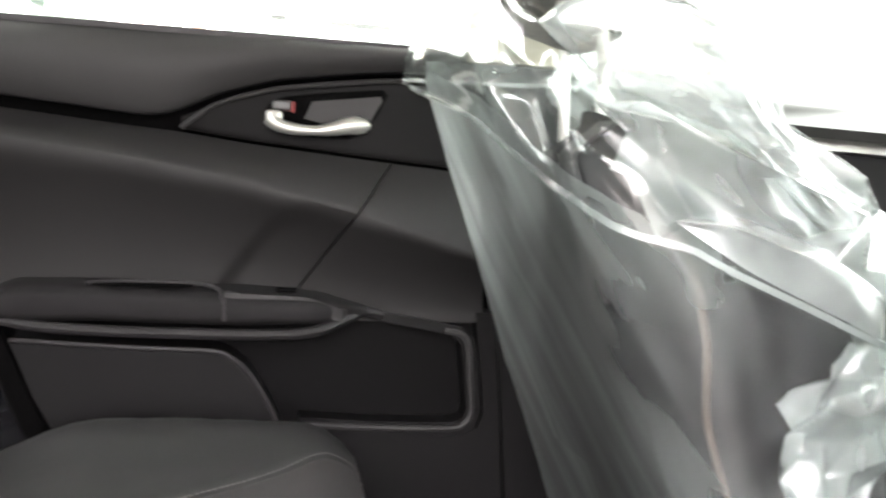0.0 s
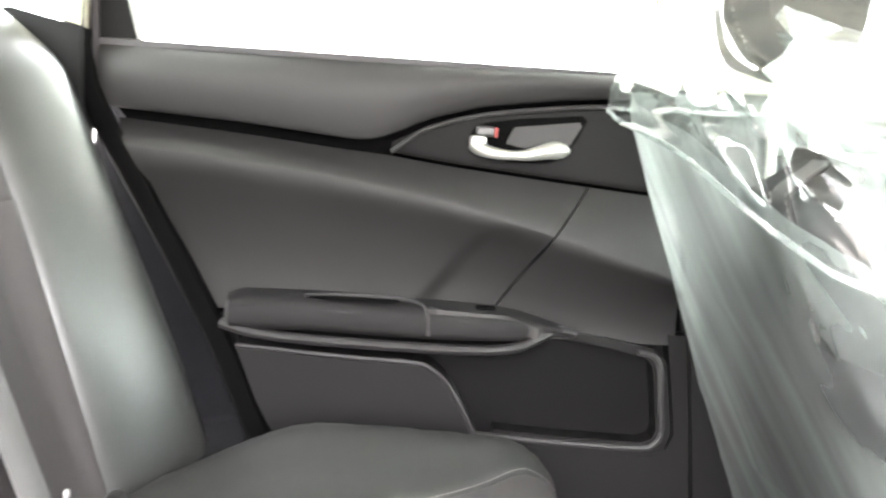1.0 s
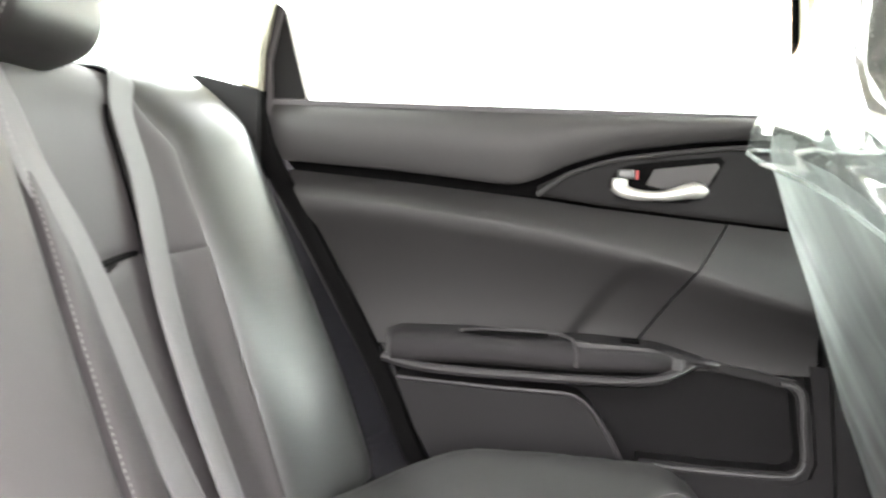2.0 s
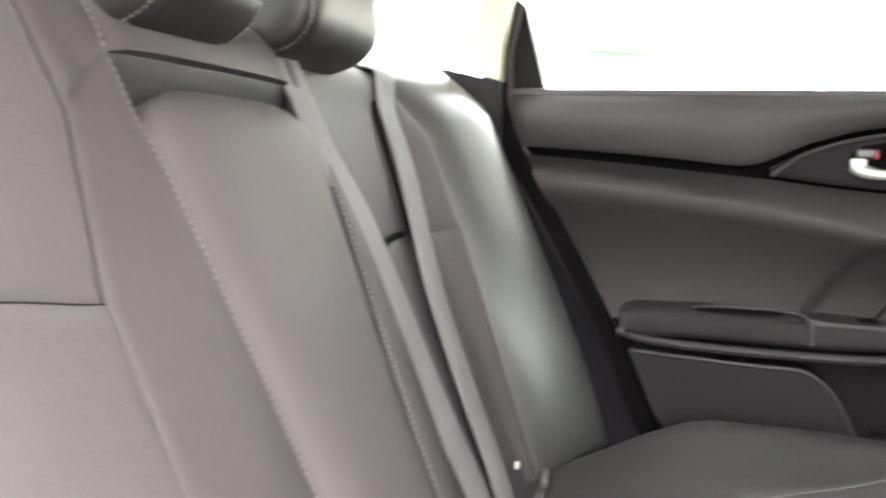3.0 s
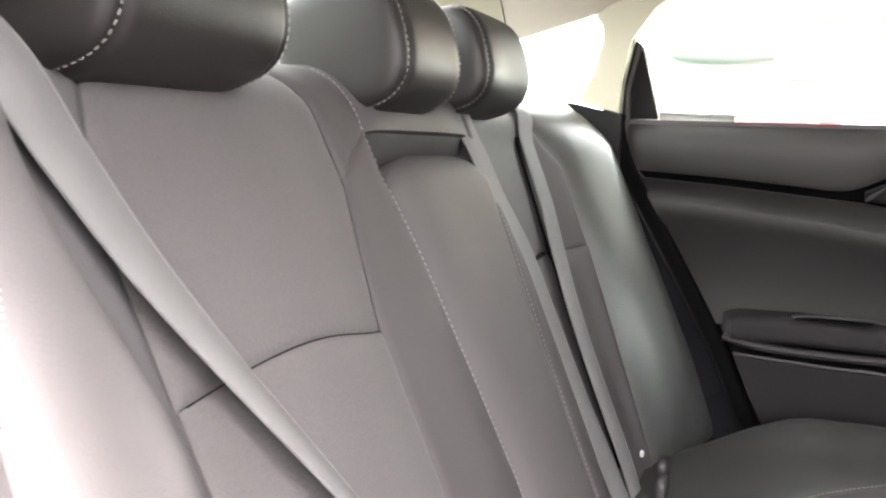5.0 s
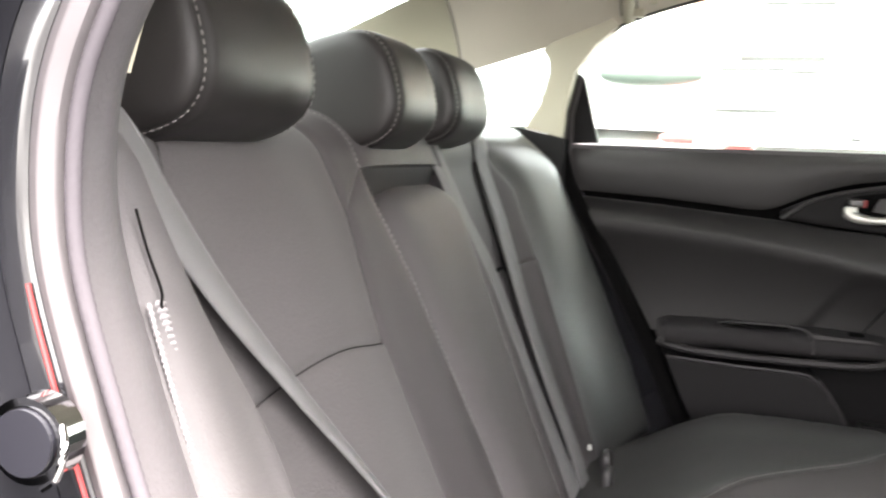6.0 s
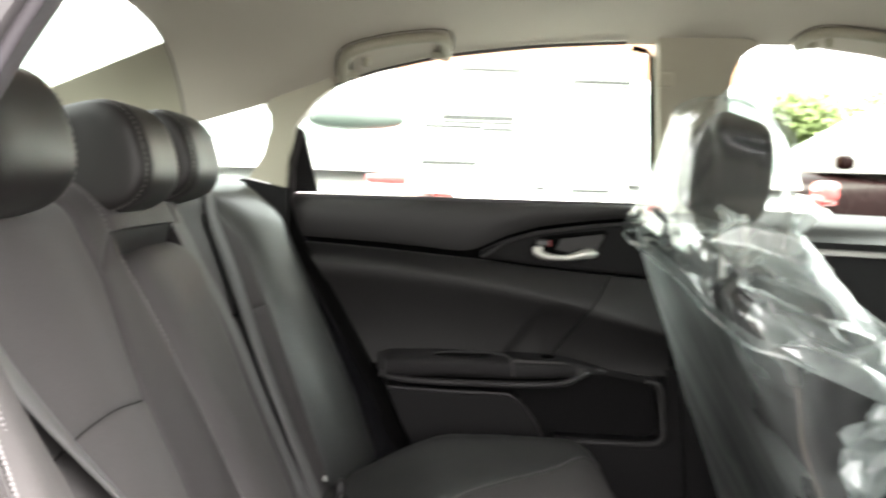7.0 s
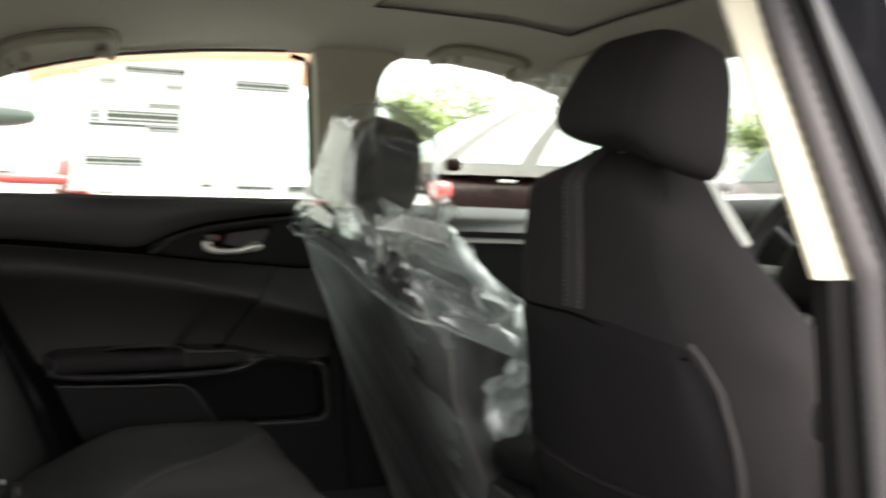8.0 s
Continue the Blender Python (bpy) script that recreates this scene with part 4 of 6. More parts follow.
def headliner():
    vs, fs = [], []
    xs = [-0.250 + 1.65 * i / 70 for i in range(71)]
    ss = [-1 + 2 * j / 48 for j in range(49)]
    for lift in (0.0, 0.03):
        for x in xs:
            for s in ss:
                p = roof(x, s)
                p.z += lift
                vs.append(p)
    n, m = len(xs), len(ss)
    hole = lambda i, j: 0.70 < 0.5 * (xs[i] + xs[i + 1]) < 1.14 and abs(0.5 * (ss[j] + ss[j + 1])) < 0.56
    for i in range(n - 1):
        for j in range(m - 1):
            if hole(i, j):
                continue
            q = (i * m + j, i * m + j + 1, (i + 1) * m + j + 1, (i + 1) * m + j)
            fs.append(q)
            fs.append(tuple(n * m + k for k in q))
    return vs, fs


vs, fs = headliner()
setting("ceiling", (vs, fs), M_CREAM, "pale cream cloth headliner under the car roof", "headliner")
vs, fs = sheet(lambda u, v: (roof(0.69 + 0.46 * u, 0.59 * (2 * v - 1)) + Vector((0, 0, 0.010)), Vector((0, 0, -1))), 20, 20, 0.006)
setting("roof_shade", (vs, fs), M_CREAM, "pale sliding sunshade in the roof opening", "sunshade")
ring = [roof(0.700, -0.555 + 1.11 * i / 20) for i in range(21)] + [roof(0.70 + 0.43 * i / 8, 0.555) for i in range(1, 8)] + [roof(1.135, 0.555 - 1.11 * i / 20) for i in range(21)] + [roof(1.135 - 0.43 * i / 8, -0.555) for i in range(1, 8)]
setting("roof_opening_trim", tube([p + Vector((0, 0, 0.003)) for p in ring + ring[:1]], 0.0022, 6), M_RUBBER, "dark edge round the roof opening", "trim")
vs, fs = sheet(lambda u, v: (roof(-0.250 + 1.70 * u, 2 * v - 1) + Vector((0, (2 * v - 1) * 0.045, 0.045)), Vector((0, 0, 1))), 24, 14, 0.01)
setting("roof_panel", (vs, fs), M_PAINT, "black painted steel roof of the car", "roof")

# grab handles
def grab(x, side, w):
    g = thing("grab_handle", "cream arched folding grab handle over the far window", "grab handle", "grab handles", at=roof(x, 0.85 * side))

    def arch(grow, sink):
        pts = []
        for k in range(41):
            t = -1 + 2 * k / 40
            a = math.pi * (0.5 + 0.5 * t)
            px = -math.copysign(abs(math.cos(a)) ** 0.42, math.cos(a)) * (w + grow)
            up = math.sin(a) ** 0.5
            pts.append(roof(x + px, side * (0.965 - (0.135 + grow * 1.2) * up)) + Vector((0, 0, -sink)))
        return pts
    held(finish("grip", *tube(arch(0.0, 0.010), 0.0115, 12, 0.9), M_PILLAR), g)
    held(finish("gap", *tube(arch(0.013, -0.001), 0.0019, 6), M_DARK, None, "dark gap round the handle"), g)
    held(finish("inner_gap", *tube(arch(-0.013, 0.0), 0.0022, 6)[:2], M_RUBBER, None, "dark gap inside the handle"), g)
    for sx_ in (-1, 1):
        held(finish("hinge", *block(roof(x + sx_ * (w - 0.012), side * 0.945) + Vector((0, 0, -0.012)), (0.034, 0.02, 0.014), 0.004), M_PILLAR, None, "cream hinge cap"), g)
    held(finish("coat_hook", *block(roof(x - w * 0.55, side * 0.91) + Vector((0, 0, -0.012)), (0.014, 0.014, 0.018), 0.003), M_PILLAR, None, "small coat hook"), g)
    return g


grab(0.150, 1, 0.098)
grab(1.045, 1, 0.105)

# ---- far front door and window ----
fdoor = thing("front_door", "dark inner panel of the closed far front door with silver strip", "car door", at=(1.3, 0.7, 0.3))
fp = lambda a, b, d: Vector((a, 0.66 + d, b))
held(finish("upper_trim", *sheet(lambda u, v: (Vector((0.84 + 0.91 * u, 0.610 + 0.055 * v - 0.012 * math.sin(math.pi * v), 0.883 - 0.02 * u + 0.058 * v)), Vector((0, -0.7, 0.7))), 20, 10, 0.02), M_VINYL, None, "dark grey upper trim"), fdoor)
held(finish("silver_strip", *prism([(0.86, 0.855), (1.75, 0.835), (1.75, 0.852), (0.86, 0.876)], fp, -0.012, 0.05), M_CHROME, None, "satin silver strip", smooth=False), fdoor)
held(finish("lower_panel", *prism([(0.86, 0.30), (1.75, 0.30), (1.75, 0.832), (0.86, 0.852)], fp, 0.0, 0.05), M_DARK, None, "dark lower panel", smooth=False), fdoor)
held(finish("armrest", *softbox((1.2, 0.62, 0.66), (0.5, 0.10, 0.06), 5), M_DOOR, None, "dark armrest"), fdoor)
held(finish("pull", *block((1.08, 0.645, 0.735), (0.10, 0.02, 0.012), 0.004), M_CHROME, None, "silver pull trim"), fdoor)
held(finish("window_pane", *prism([(0.83, 0.94), (0.81, 1.14), (0.81, 1.21), (0.83, 1.25), (0.95, 1.272), (1.10, 1.254), (1.22, 1.229), (1.32, 1.201), (1.6, 1.08), (1.75, 0.93)], side_place, 0.016, 0.02), M_GLASS, None, "clear side window glass", smooth=False), fdoor)
held(finish("outer_skin", *prism([(0.80, 0.25), (1.85, 0.25), (1.85, 0.92), (0.75, 0.93)], lambda a, b, d: Vector((a, d, b)), 0.74, 0.78), M_PAINT, None, "black painted outer skin", smooth=False), fdoor)
setting("pillar_a_far", tube(spline([(1.30, 0.60, 1.215), (1.45, 0.61, 1.155), (1.62, 0.63, 1.06), (1.85, 0.66, 0.93)], 6), 0.028, 10), M_PILLAR, "cream trim of the far front pillar", "pillar")
setting("sun_visor", softbox((1.27, 0.30, 1.245), (0.14, 0.42, 0.02), 5, pose(0, 0, 0, 0, 18, 0)), M_CREAM, "pale folded sun visor", "sun visor")

# ---- car floor, sills and outer body that close the place ----
vs, fs = sheet(lambda u, v: (Vector((-0.1 + 2.1 * u, C + 0.74 * (2 * v - 1), 0.27 + 0.05 * math.exp(-((2 * v - 1) / 0.2) ** 2))), Vector((0, 0, 1))), 12, 21, 0.06)
setting("floor", (vs, fs), M_FLOOR, "black carpet on the car floor", "floor")
setting("sill_far", block((0.85, 0.715, 0.26), (1.9, 0.09, 0.12), 0.02), M_DARK, "dark plastic door sill", "sill")
setting("sill_near", block((0.35, -0.80, 0.26), (1.5, 0.14, 0.13), 0.025), M_PAINT, "black painted door sill", "sill")

# glass fore and aft
setting("windscreen", sheet(lambda u, v: (Vector((1.38 + 0.72 * v, C + (0.60 + 0.10 * v) * (2 * u - 1), 1.25 - 0.32 * v)), Vector((0.4, 0, 0.9))), 8, 6, 0.004), M_GLASS, "clear windscreen", "windscreen")
setting("rear_window", sheet(lambda u, v: (Vector((-0.262 - 0.60 * v, C + (0.485 + 0.05 * v) * (2 * u - 1), 1.228 - 0.255 * v - 0.02 * (2 * u - 1) ** 2)), Vector((-0.4, 0, 0.9))), 8, 6, 0.004), M_GLASS, "clear rear window", "rear window")
for side, nm in ((1, "far"), (-1, "near")):
    def rearpillar(u, v):
        """Between the rear window's side edge (u = 0) and the quarter window's top and rear edge (u = 1)."""
        xi, xo = -0.246 - 0.60 * v, -0.246 - 0.35 * v
        inner = Vector((xi, C + side * (0.475 + 0.05 * v), 1.212 - 0.25 * v))
        outer = Vector((xo, C + side * (0.622 - 0.03 * v), lerp_table([(-0.6, 0.95), (-0.345, 0.958), (-0.295, 1.05), (-0.25, 1.068)], xo)))
        return inner.lerp(outer, u) + Vector((0, side * 0.012, 0.012)) * math.sin(math.pi * u), Vector((0, -side, -0.3))
    setting("rear_pillar_" + nm, sheet(rearpillar, 12, 20, 0.015), M_PILLAR, "cream trim beside the rear window", "pillar")
    joint = [roof(-0.247, side * k / 20) + Vector((0, 0, -0.001)) for k in range(14, 21)]
    setting("headliner_joint_" + nm, tube(joint, 0.0014, 6), M_TRIM, "thin joint between headliner and rear pillar", "trim")

# ---- front seats ----
def front_seat(name, yc, x0, rake, rest, tall, wide, narrow, shoulder, label):
    """x0: the back's rear face at z = 0.98; rake: how far it moves forward for each metre down; rest: the headrest's middle, half width and depth."""
    seat = thing(name, label, "seat", at=(x0 + 0.3, yc, 0.3))
    hx, hy, hz, rest_w, rest_d = rest
    up = lambda z: 0.36 + (z - 0.36) * tall
    rear = lambda z: x0 + rake * (0.98 - up(z)) - 0.012 * math.exp(-((z - 0.66) / 0.12) ** 2)
    inner = lambda z: lerp_table([(0.36, 0.25), (0.55, 0.25), (0.69, 0.255), (0.77, 0.282), (0.86, 0.288), (0.95, 0.26), (0.985, 0.225), (1.005, 0.18), (1.02, 0.12)], z) * wide * (1 - (1 - shoulder) * S(0.84, 0.95, z))
    outer = lambda z: lerp_table([(0.36, 0.29), (0.55, 0.31), (0.69, 0.305), (0.75, 0.268), (0.83, 0.185), (0.90, 0.110), (0.95, 0.066), (0.995, 0.038), (1.02, 0.025)], z) * narrow
    outboard = -1 if yc < 0 else 1
    fold = lambda z: lerp_table([(0.6, 0.19), (0.78, 0.147), (0.85, 0.105), (0.92, 0.084), (1.0, 0.07)], z)

    def f(u, v, z0=0.38, z1=1.02, proud=0.0):
        z = z0 + (z1 - z0) * v
        a = 2 * math.pi * u
        c, s = math.cos(a), math.sin(a)
        thick = 0.075 * (1 - 0.75 * S(0.95, 1.015, z)) + proud
        xm = rear(z) + 0.075
        dy = (outer(z) if s * outboard > 0 else inner(z)) * math.copysign(abs(s) ** 0.62, s)
        x = xm - thick * math.copysign(abs(c) ** 0.5, c) + (0.05 * S(0.6, 1.0, abs(s)) * (1 - S(0.7, 0.92, z)) if c < 0 else 0)
        x += 0.5 * max(0.0, dy * outboard - fold(z)) * S(0.55, 0.75, z) * (1 if c > 0 else 0)
        return Vector((x, yc + dy, up(z - 0.02 * S(0.95, 1.015, z) * abs(s))))
    zs = 0.775
    vs, fs = grid(lambda u, v: f(u, v, 0.36), 56, 48, wrap=True)
    n = len(vs)
    fs.append(tuple(range(n - 56, n)))
    # same cloth on both seats; the passenger's is darkened for shade under the film
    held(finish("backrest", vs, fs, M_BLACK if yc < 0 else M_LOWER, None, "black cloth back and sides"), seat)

    def at(dy, z, proud):
        """The rear face at dy from the middle, a little proud of it."""
        w = outer(z) if dy * outboard > 0 else inner(z)
        s = min(0.98, abs(dy) / w) ** (1 / 0.62)
        x = rear(z) + 0.075 - (0.075 * (1 - 0.75 * S(0.95, 1.015, z)) + proud) * (1 - s * s) ** 0.25
        x += 0.5 * max(0.0, dy * outboard - fold(z)) * S(0.55, 0.75, z)
        return Vector((x, yc + dy, up(z)))
    welt = lambda z: lerp_table([(0.36, 0.27), (0.622, 0.245), (0.657, 0.232), (0.716, 0.202), (0.75, 0.176), (0.765, 0.160)], z)

    # the lower back panel inboard of the welt, its pocket and the welt itself
    def lower(u, v):
        z = 0.37 + (zs - 0.37) * v
        lo, hi = -0.93 * inner(z), welt(z)
        e = min(u * (hi - lo), (1 - u) * (hi - lo), (1 - v) * 0.4)
        p = at(outboard * (lo + (hi - lo) * u), z - 0.012 * S(0.6, 1.0, u) * v, 0.008 * (1 - math.exp(-e / 0.008)))
        return p, Vector((-1, 0, 0))
    held(finish("lower_panel", *sheet(lower, 30, 30, 0.006), M_LOWER, None, "black lower back panel"), seat)

    def pocket(u, v):
        z = 0.385 + 0.187 * v - 0.01 * math.sin(math.pi * u) * v
        e = min(u, 1 - u, (1 - v) * 0.8)
        return at(outboard * (-0.20 + 0.36 * u), z, 0.012 + 0.016 * (1 - math.exp(-e / 0.05))), Vector((-1, 0, 0))
    held(finish("map_pocket", *sheet(pocket, 18, 14, 0.01), M_DARK, None, "black map pocket"), seat)
    held(finish("pocket_hem", *tube([pocket(i / 20, 1.0)[0] for i in range(21)], 0.005, 8), M_LOWER, None, "padded hem of the pocket"), seat)
    held(finish("piping", *tube([at(outboard * (welt(z) + 0.004), z, 0.004) for z in [0.40 + 0.365 * i / 30 for i in range(31)]], 0.005, 8), M_STRIP, None, "raised piping"), seat)
    if yc < 0:
        held(finish("seam", *tube([at(outboard * (-0.26 + 0.425 * i / 30), zs + 0.002 - 0.028 * S(0.35, 1.0, i / 30), 0.0015) for i in range(31)], 0.0022, 6), M_GAP, None, "dark seam across the back"), seat)
    held(finish("side_seam", *tube([at(outboard * fold(z), z, 0.0008) for z in [0.78 + 0.20 * i / 20 for i in range(21)]], 0.0014, 6), M_BLACK, None, "raised side seam"), seat)
    if yc > 0:
        held(finish("edge_piping", *tube([at(-outboard * 0.93 * inner(z), z, 0.012) for z in [0.42 + 0.46 * i / 30 for i in range(31)]], 0.0032, 8), M_TAUPE, None, "pale taupe piping"), seat)
    strip = [at(-outboard * 0.075, z, 0.003) for z in [0.785 + 0.215 * i / 20 for i in range(21)]]
    held(finish("trim_strip", *ribbon(strip, (0, 1, 0), 0.046, 0.004), M_STRIP, None, "paler stitched strip"), seat)
    for dy in (-0.019, 0.019):
        held(finish("stitching", *stitches([p + Vector((-0.002, dy, 0)) for p in strip], (-1, 0, 0), 0.004, 0.003, 0.0006), M_THREAD, None, "pale stitched seam thread"), seat)

    def hr(u, v):
        a, b = 2 * math.pi * u, math.pi * (v - 0.5)
        sg = lambda t, e: math.copysign(abs(t) ** e, t)
        z = 0.088 * sg(math.sin(b), 0.42 if yc < 0 else 0.5)
        r = abs(math.cos(b)) ** (0.22 if yc < 0 else 0.27)
        inboard = 1 if math.sin(a) * outboard < 0 else 0
        if yc < 0 and z < 0:
            z *= 0.64 + 0.36 * S(0.2, 0.9, math.sin(a) * outboard * r)
        broad = rest_w * (1 - (0.06 + 0.16 * inboard) * S(-0.05, 0.09, z))
        dx = rest_d * r * sg(math.cos(a), 0.6)
        if dx < 0:
            dx *= 1.15 - 0.45 * S(-0.08, 0.10, z)
        return Vector((hx + dx + 0.10 * z - 0.02 * (1 - (z / 0.088) ** 2) * (1 if math.cos(a) < 0 else -0.3), hy + broad * r * sg(math.sin(a), 0.5), hz - 0.3 * dx + z * (1 - 0.10 * (math.sin(a) * r) ** 2) - 0.012 * math.sin(a) * outboard * r * (1 if z < 0 else 0)))
    vs, fs = grid(hr, 44, 28, wrap=True)
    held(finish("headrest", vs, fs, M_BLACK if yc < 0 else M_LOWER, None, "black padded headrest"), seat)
    for du in (-0.004, 0.004):
        held(finish("stitching", *stitches([hr(0.56 + du, 0.10 + 0.8 * k / 40) + Vector((-0.0006, 0, 0)) for k in range(41)], (-1, 0, 0), 0.004, 0.003, 0.0006), M_STRIP, None, "dark stitched seam"), seat)
    for dy in (-0.055, 0.055):
        held(finish("post", *tube([(rear(1.0) + 0.06, hy + dy, up(1.0) - 0.03), (hx + 0.01, hy + dy, hz - 0.05)], 0.006, 8), M_CHROME, None, "steel headrest post"), seat)

    def base(u, v):
        a, b = 2 * math.pi * u, math.pi * (v - 0.5)
        sg = lambda t, e: math.copysign(abs(t) ** e, t)
        return Vector((x0 + 0.48 + 0.27 * abs(math.cos(b)) ** 0.3 * sg(math.cos(a), 0.4), yc + 0.25 * abs(math.cos(b)) ** 0.3 * sg(math.sin(a), 0.4), 0.42 + 0.09 * sg(math.sin(b), 0.6)))
    vs, fs = grid(base, 32, 14, wrap=True)
    held(finish("seat_cushion", vs, fs, M_BLACK, None, "black cloth cushion"), seat)
    held(finish("seat_rail", *block((x0 + 0.45, yc, 0.31), (0.45, 0.36, 0.06), 0.01), M_DARK), seat)
    return seat


front_seat("driver_seat", -0.335, 0.79, 0.06, (0.825, -0.368, 1.074, 0.128, 0.058), 1.04, 1.0, 1.0, 1.0, "black cloth driver seat seen from behind")
front_seat("passenger_seat", 0.315, 0.64, 0.36, (0.735, 0.344, 1.016, 0.086, 0.054), 0.745, 0.92, 0.76, 0.80, "black cloth passenger seat under a clear plastic cover")

# ---- clear plastic cover on the passenger seat ----
cover = thing("plastic_seat_cover", "clear crumpled polythene cover over the passenger seat", "seat cover", at=(0.72, 0.315, 0.25))
YP = 0.315


def bag_ring(z, u, grow, sq=0.42):
    rear = 0.64 + 0.36 * (0.98 - z)
    hy = lerp_table([(0.22, 0.262), (0.6, 0.262), (0.80, 0.25), (0.87, 0.222), (0.91, 0.165), (0.95, 0.128), (1.04, 0.106), (1.09, 0.094)], z)
    hx = lerp_table([(0.22, 0.125), (0.67, 0.105), (0.75, 0.098), (0.84, 0.080), (0.92, 0.076), (1.04, 0.072), (1.12, 0.066)], z)
    cx = lerp_table([(0.86, rear + hx - 0.042), (0.93, 0.700), (1.04, 0.722), (1.12, 0.735)], z) if z > 0.86 else rear + hx - 0.042
    a = 2 * math.pi * u
    c, s = math.cos(a), math.sin(a)
    sg = lambda t, e: math.copysign(abs(t) ** e, t)
    return Vector((cx + (hx + grow) * sg(c, sq), YP + 0.031 * S(0.90, 1.04, z) + (hy + grow) * sg(s, sq), z))


def folds(seed, count, lean_lo, lean_hi, width, height):
    """Long soft-shouldered creases over a sheet's (u, v): each a slanting line of limited length."""
    rnd = random.Random(seed)
    lines = []
    for _ in range(count):
        lines.append((rnd.random(), rnd.random(), radians(rnd.uniform(lean_lo, lean_hi)), rnd.uniform(0.12, 0.5), width * rnd.uniform(0.6, 1.7), height * rnd.uniform(-0.8, 1.0)))

    def at(u, v):
        h = 0.0
        for cu, cv, a, reach, w, k in lines:
            du = (u - cu + 0.5) % 1.0 - 0.5
            dv = (v - cv) * 0.6
            along, off = du * math.cos(a) + dv * math.sin(a), -du * math.sin(a) + dv * math.cos(a)
            if abs(along) < reach and abs(off) < 6 * w:
                h += k * (1 - (along / reach) ** 2) * math.exp(-abs(off) / w)
        return h
    return at


def net(shape, nu, nv, push, seed, fold, pinned=(), calm=lambda u, v: 1.0):
    """A creased film: a coarse net over shape(u, v), its points pushed about, split finely so that flat faces meet in soft creases."""
    rnd = random.Random(seed)
    coarse = [[Vector((rnd.gauss(0, 1), rnd.gauss(0, 1), rnd.gauss(0, 0.6))) * (push * (0.15 if j in pinned else 1)) for i in range(nu)] for j in range(nv + 1)]
    turn = [[rnd.random() < 0.5 for i in range(nu)] for j in range(nv)]

    def shift(u, v):
        i, j = int(u * nu) % nu, min(int(v * nv), nv - 1)
        a, b = u * nu - int(u * nu), v * nv - j
        p00, p10, p01, p11 = coarse[j][i], coarse[j][(i + 1) % nu], coarse[j + 1][i], coarse[j + 1][(i + 1) % nu]
        if turn[j][i]:
            return p00 + (p10 - p00) * a + (p11 - p10) * b if a > b else p00 + (p01 - p00) * b + (p11 - p01) * a
        return p00 + (p10 - p00) * a + (p01 - p00) * b if a + b < 1 else p11 + (p01 - p11) * (1 - a) + (p10 - p11) * (1 - b)

    def f(u, v):
        p = shape(u, v)
        out = Vector((p.x - 0.75, p.y - YP, 0)).normalized()
        k = calm(u % 1.0, v)
        return p + shift(u % 1.0, v) * k + out * (0.007 + fold(u, v) * k) + noise.noise_vector(p * 26) * 0.0012 * k
    return f


def skirt(u, v):
    inboard = 0.5 - 0.5 * math.sin(2 * math.pi * u)
    low = 0.23 + 0.30 * S(0.55, 1.0, inboard * (0.5 + 0.5 * math.cos(2 * math.pi * u) + 0.3))
    z = low + (hem(u) + 0.02 - low) * v
    return bag_ring(z, u, 0.015)


def hem(u):
    """The hood's lower edge: high at the outer rear corner, low at the inner front."""
    p = bag_ring(0.82, u, 0.0)
    return lerp_table([(0.03, 0.705), (0.1, 0.755), (0.27, 0.838), (0.5, 0.885), (0.6, 0.897)], p.y) - 0.85 * max(0.0, p.x - 0.70) * S(-0.22, -0.10, -p.y)


def hood(u, v):
    low = hem(u)
    z = low + (1.17 - low) * v
    close = S(0.76, 1.0, v)
    p = bag_ring(min(z, 1.10), u, 0.011 + 0.017 * (1 - S(0.0, 0.3, v)), 0.4)
    flap = S(0.55, 0.95, max(0.0, -math.cos(2 * math.pi * (u - 0.37)) * -1)) * (1 - S(0.88, 1.10, z))
    p += Vector((-0.004, 0.03, 0)) * flap
    p.z = min(z, 1.136)
    return Vector((p.x + (0.735 - p.x) * close, p.y + (YP + 0.031 - p.y) * close, p.z))


flat = lambda u, v: 0.0
fu = net(skirt, 30, 4, 0.0012, 3, folds(3, 18, 106, 130, 0.006, 0.005))
held(finish("skirt", *grid(fu, 240, 40, wrap=True), M_FILM, None, "taut hazy lower film", sharp=180), cover)
hu = net(hood, 17, 6, 0.0115, 15, folds(8, 18, 20, 150, 0.0035, 0.008), (0,), lambda u, v: 1 - 0.85 * S(0.34, 0.40, u) * (1 - S(0.60, 0.66, u)) * S(0.25, 0.45, v))
held(finish("hood", *grid(hu, 264, 70, wrap=True), M_FILM_HOOD, None, "crumpled shiny upper film", sharp=180), cover)
line = [hu(i / 120, 0.0) for i in range(121)]
held(finish("hem", *ribbon([p + Vector((0, 0, 0.004)) for p in line], (0, 0, 1), 0.005, 0.0012), M_BUNCH, None, "doubled hem of the upper film"), cover)
# loose film bunched along the inner side
gu = net(lambda u, v: hood(0.69 + 0.29 * u, 0.01 + 0.47 * v), 9, 8, 0.014, 21, flat)
held(finish("gathered_film", *grid(lambda u, v: gu(u * 0.999, v) + Vector((0, -0.010, 0.004)), 90, 90), M_BUNCH, None, "loose bunched film", sharp=180), cover)

def tail(u, v):
    """The film's knotted end beside the seat."""
    a = 2 * math.pi * u
    r = lerp_table([(0, 0.03), (0.25, 0.048), (0.6, 0.042), (0.9, 0.02), (1, 0.004)], v)
    return Vector((0.895 - 0.045 * v + r * math.cos(a), 0.062 + 0.45 * r * math.sin(a), 0.675 - 0.15 * v))


tu = net(tail, 11, 6, 0.008, 5, flat)
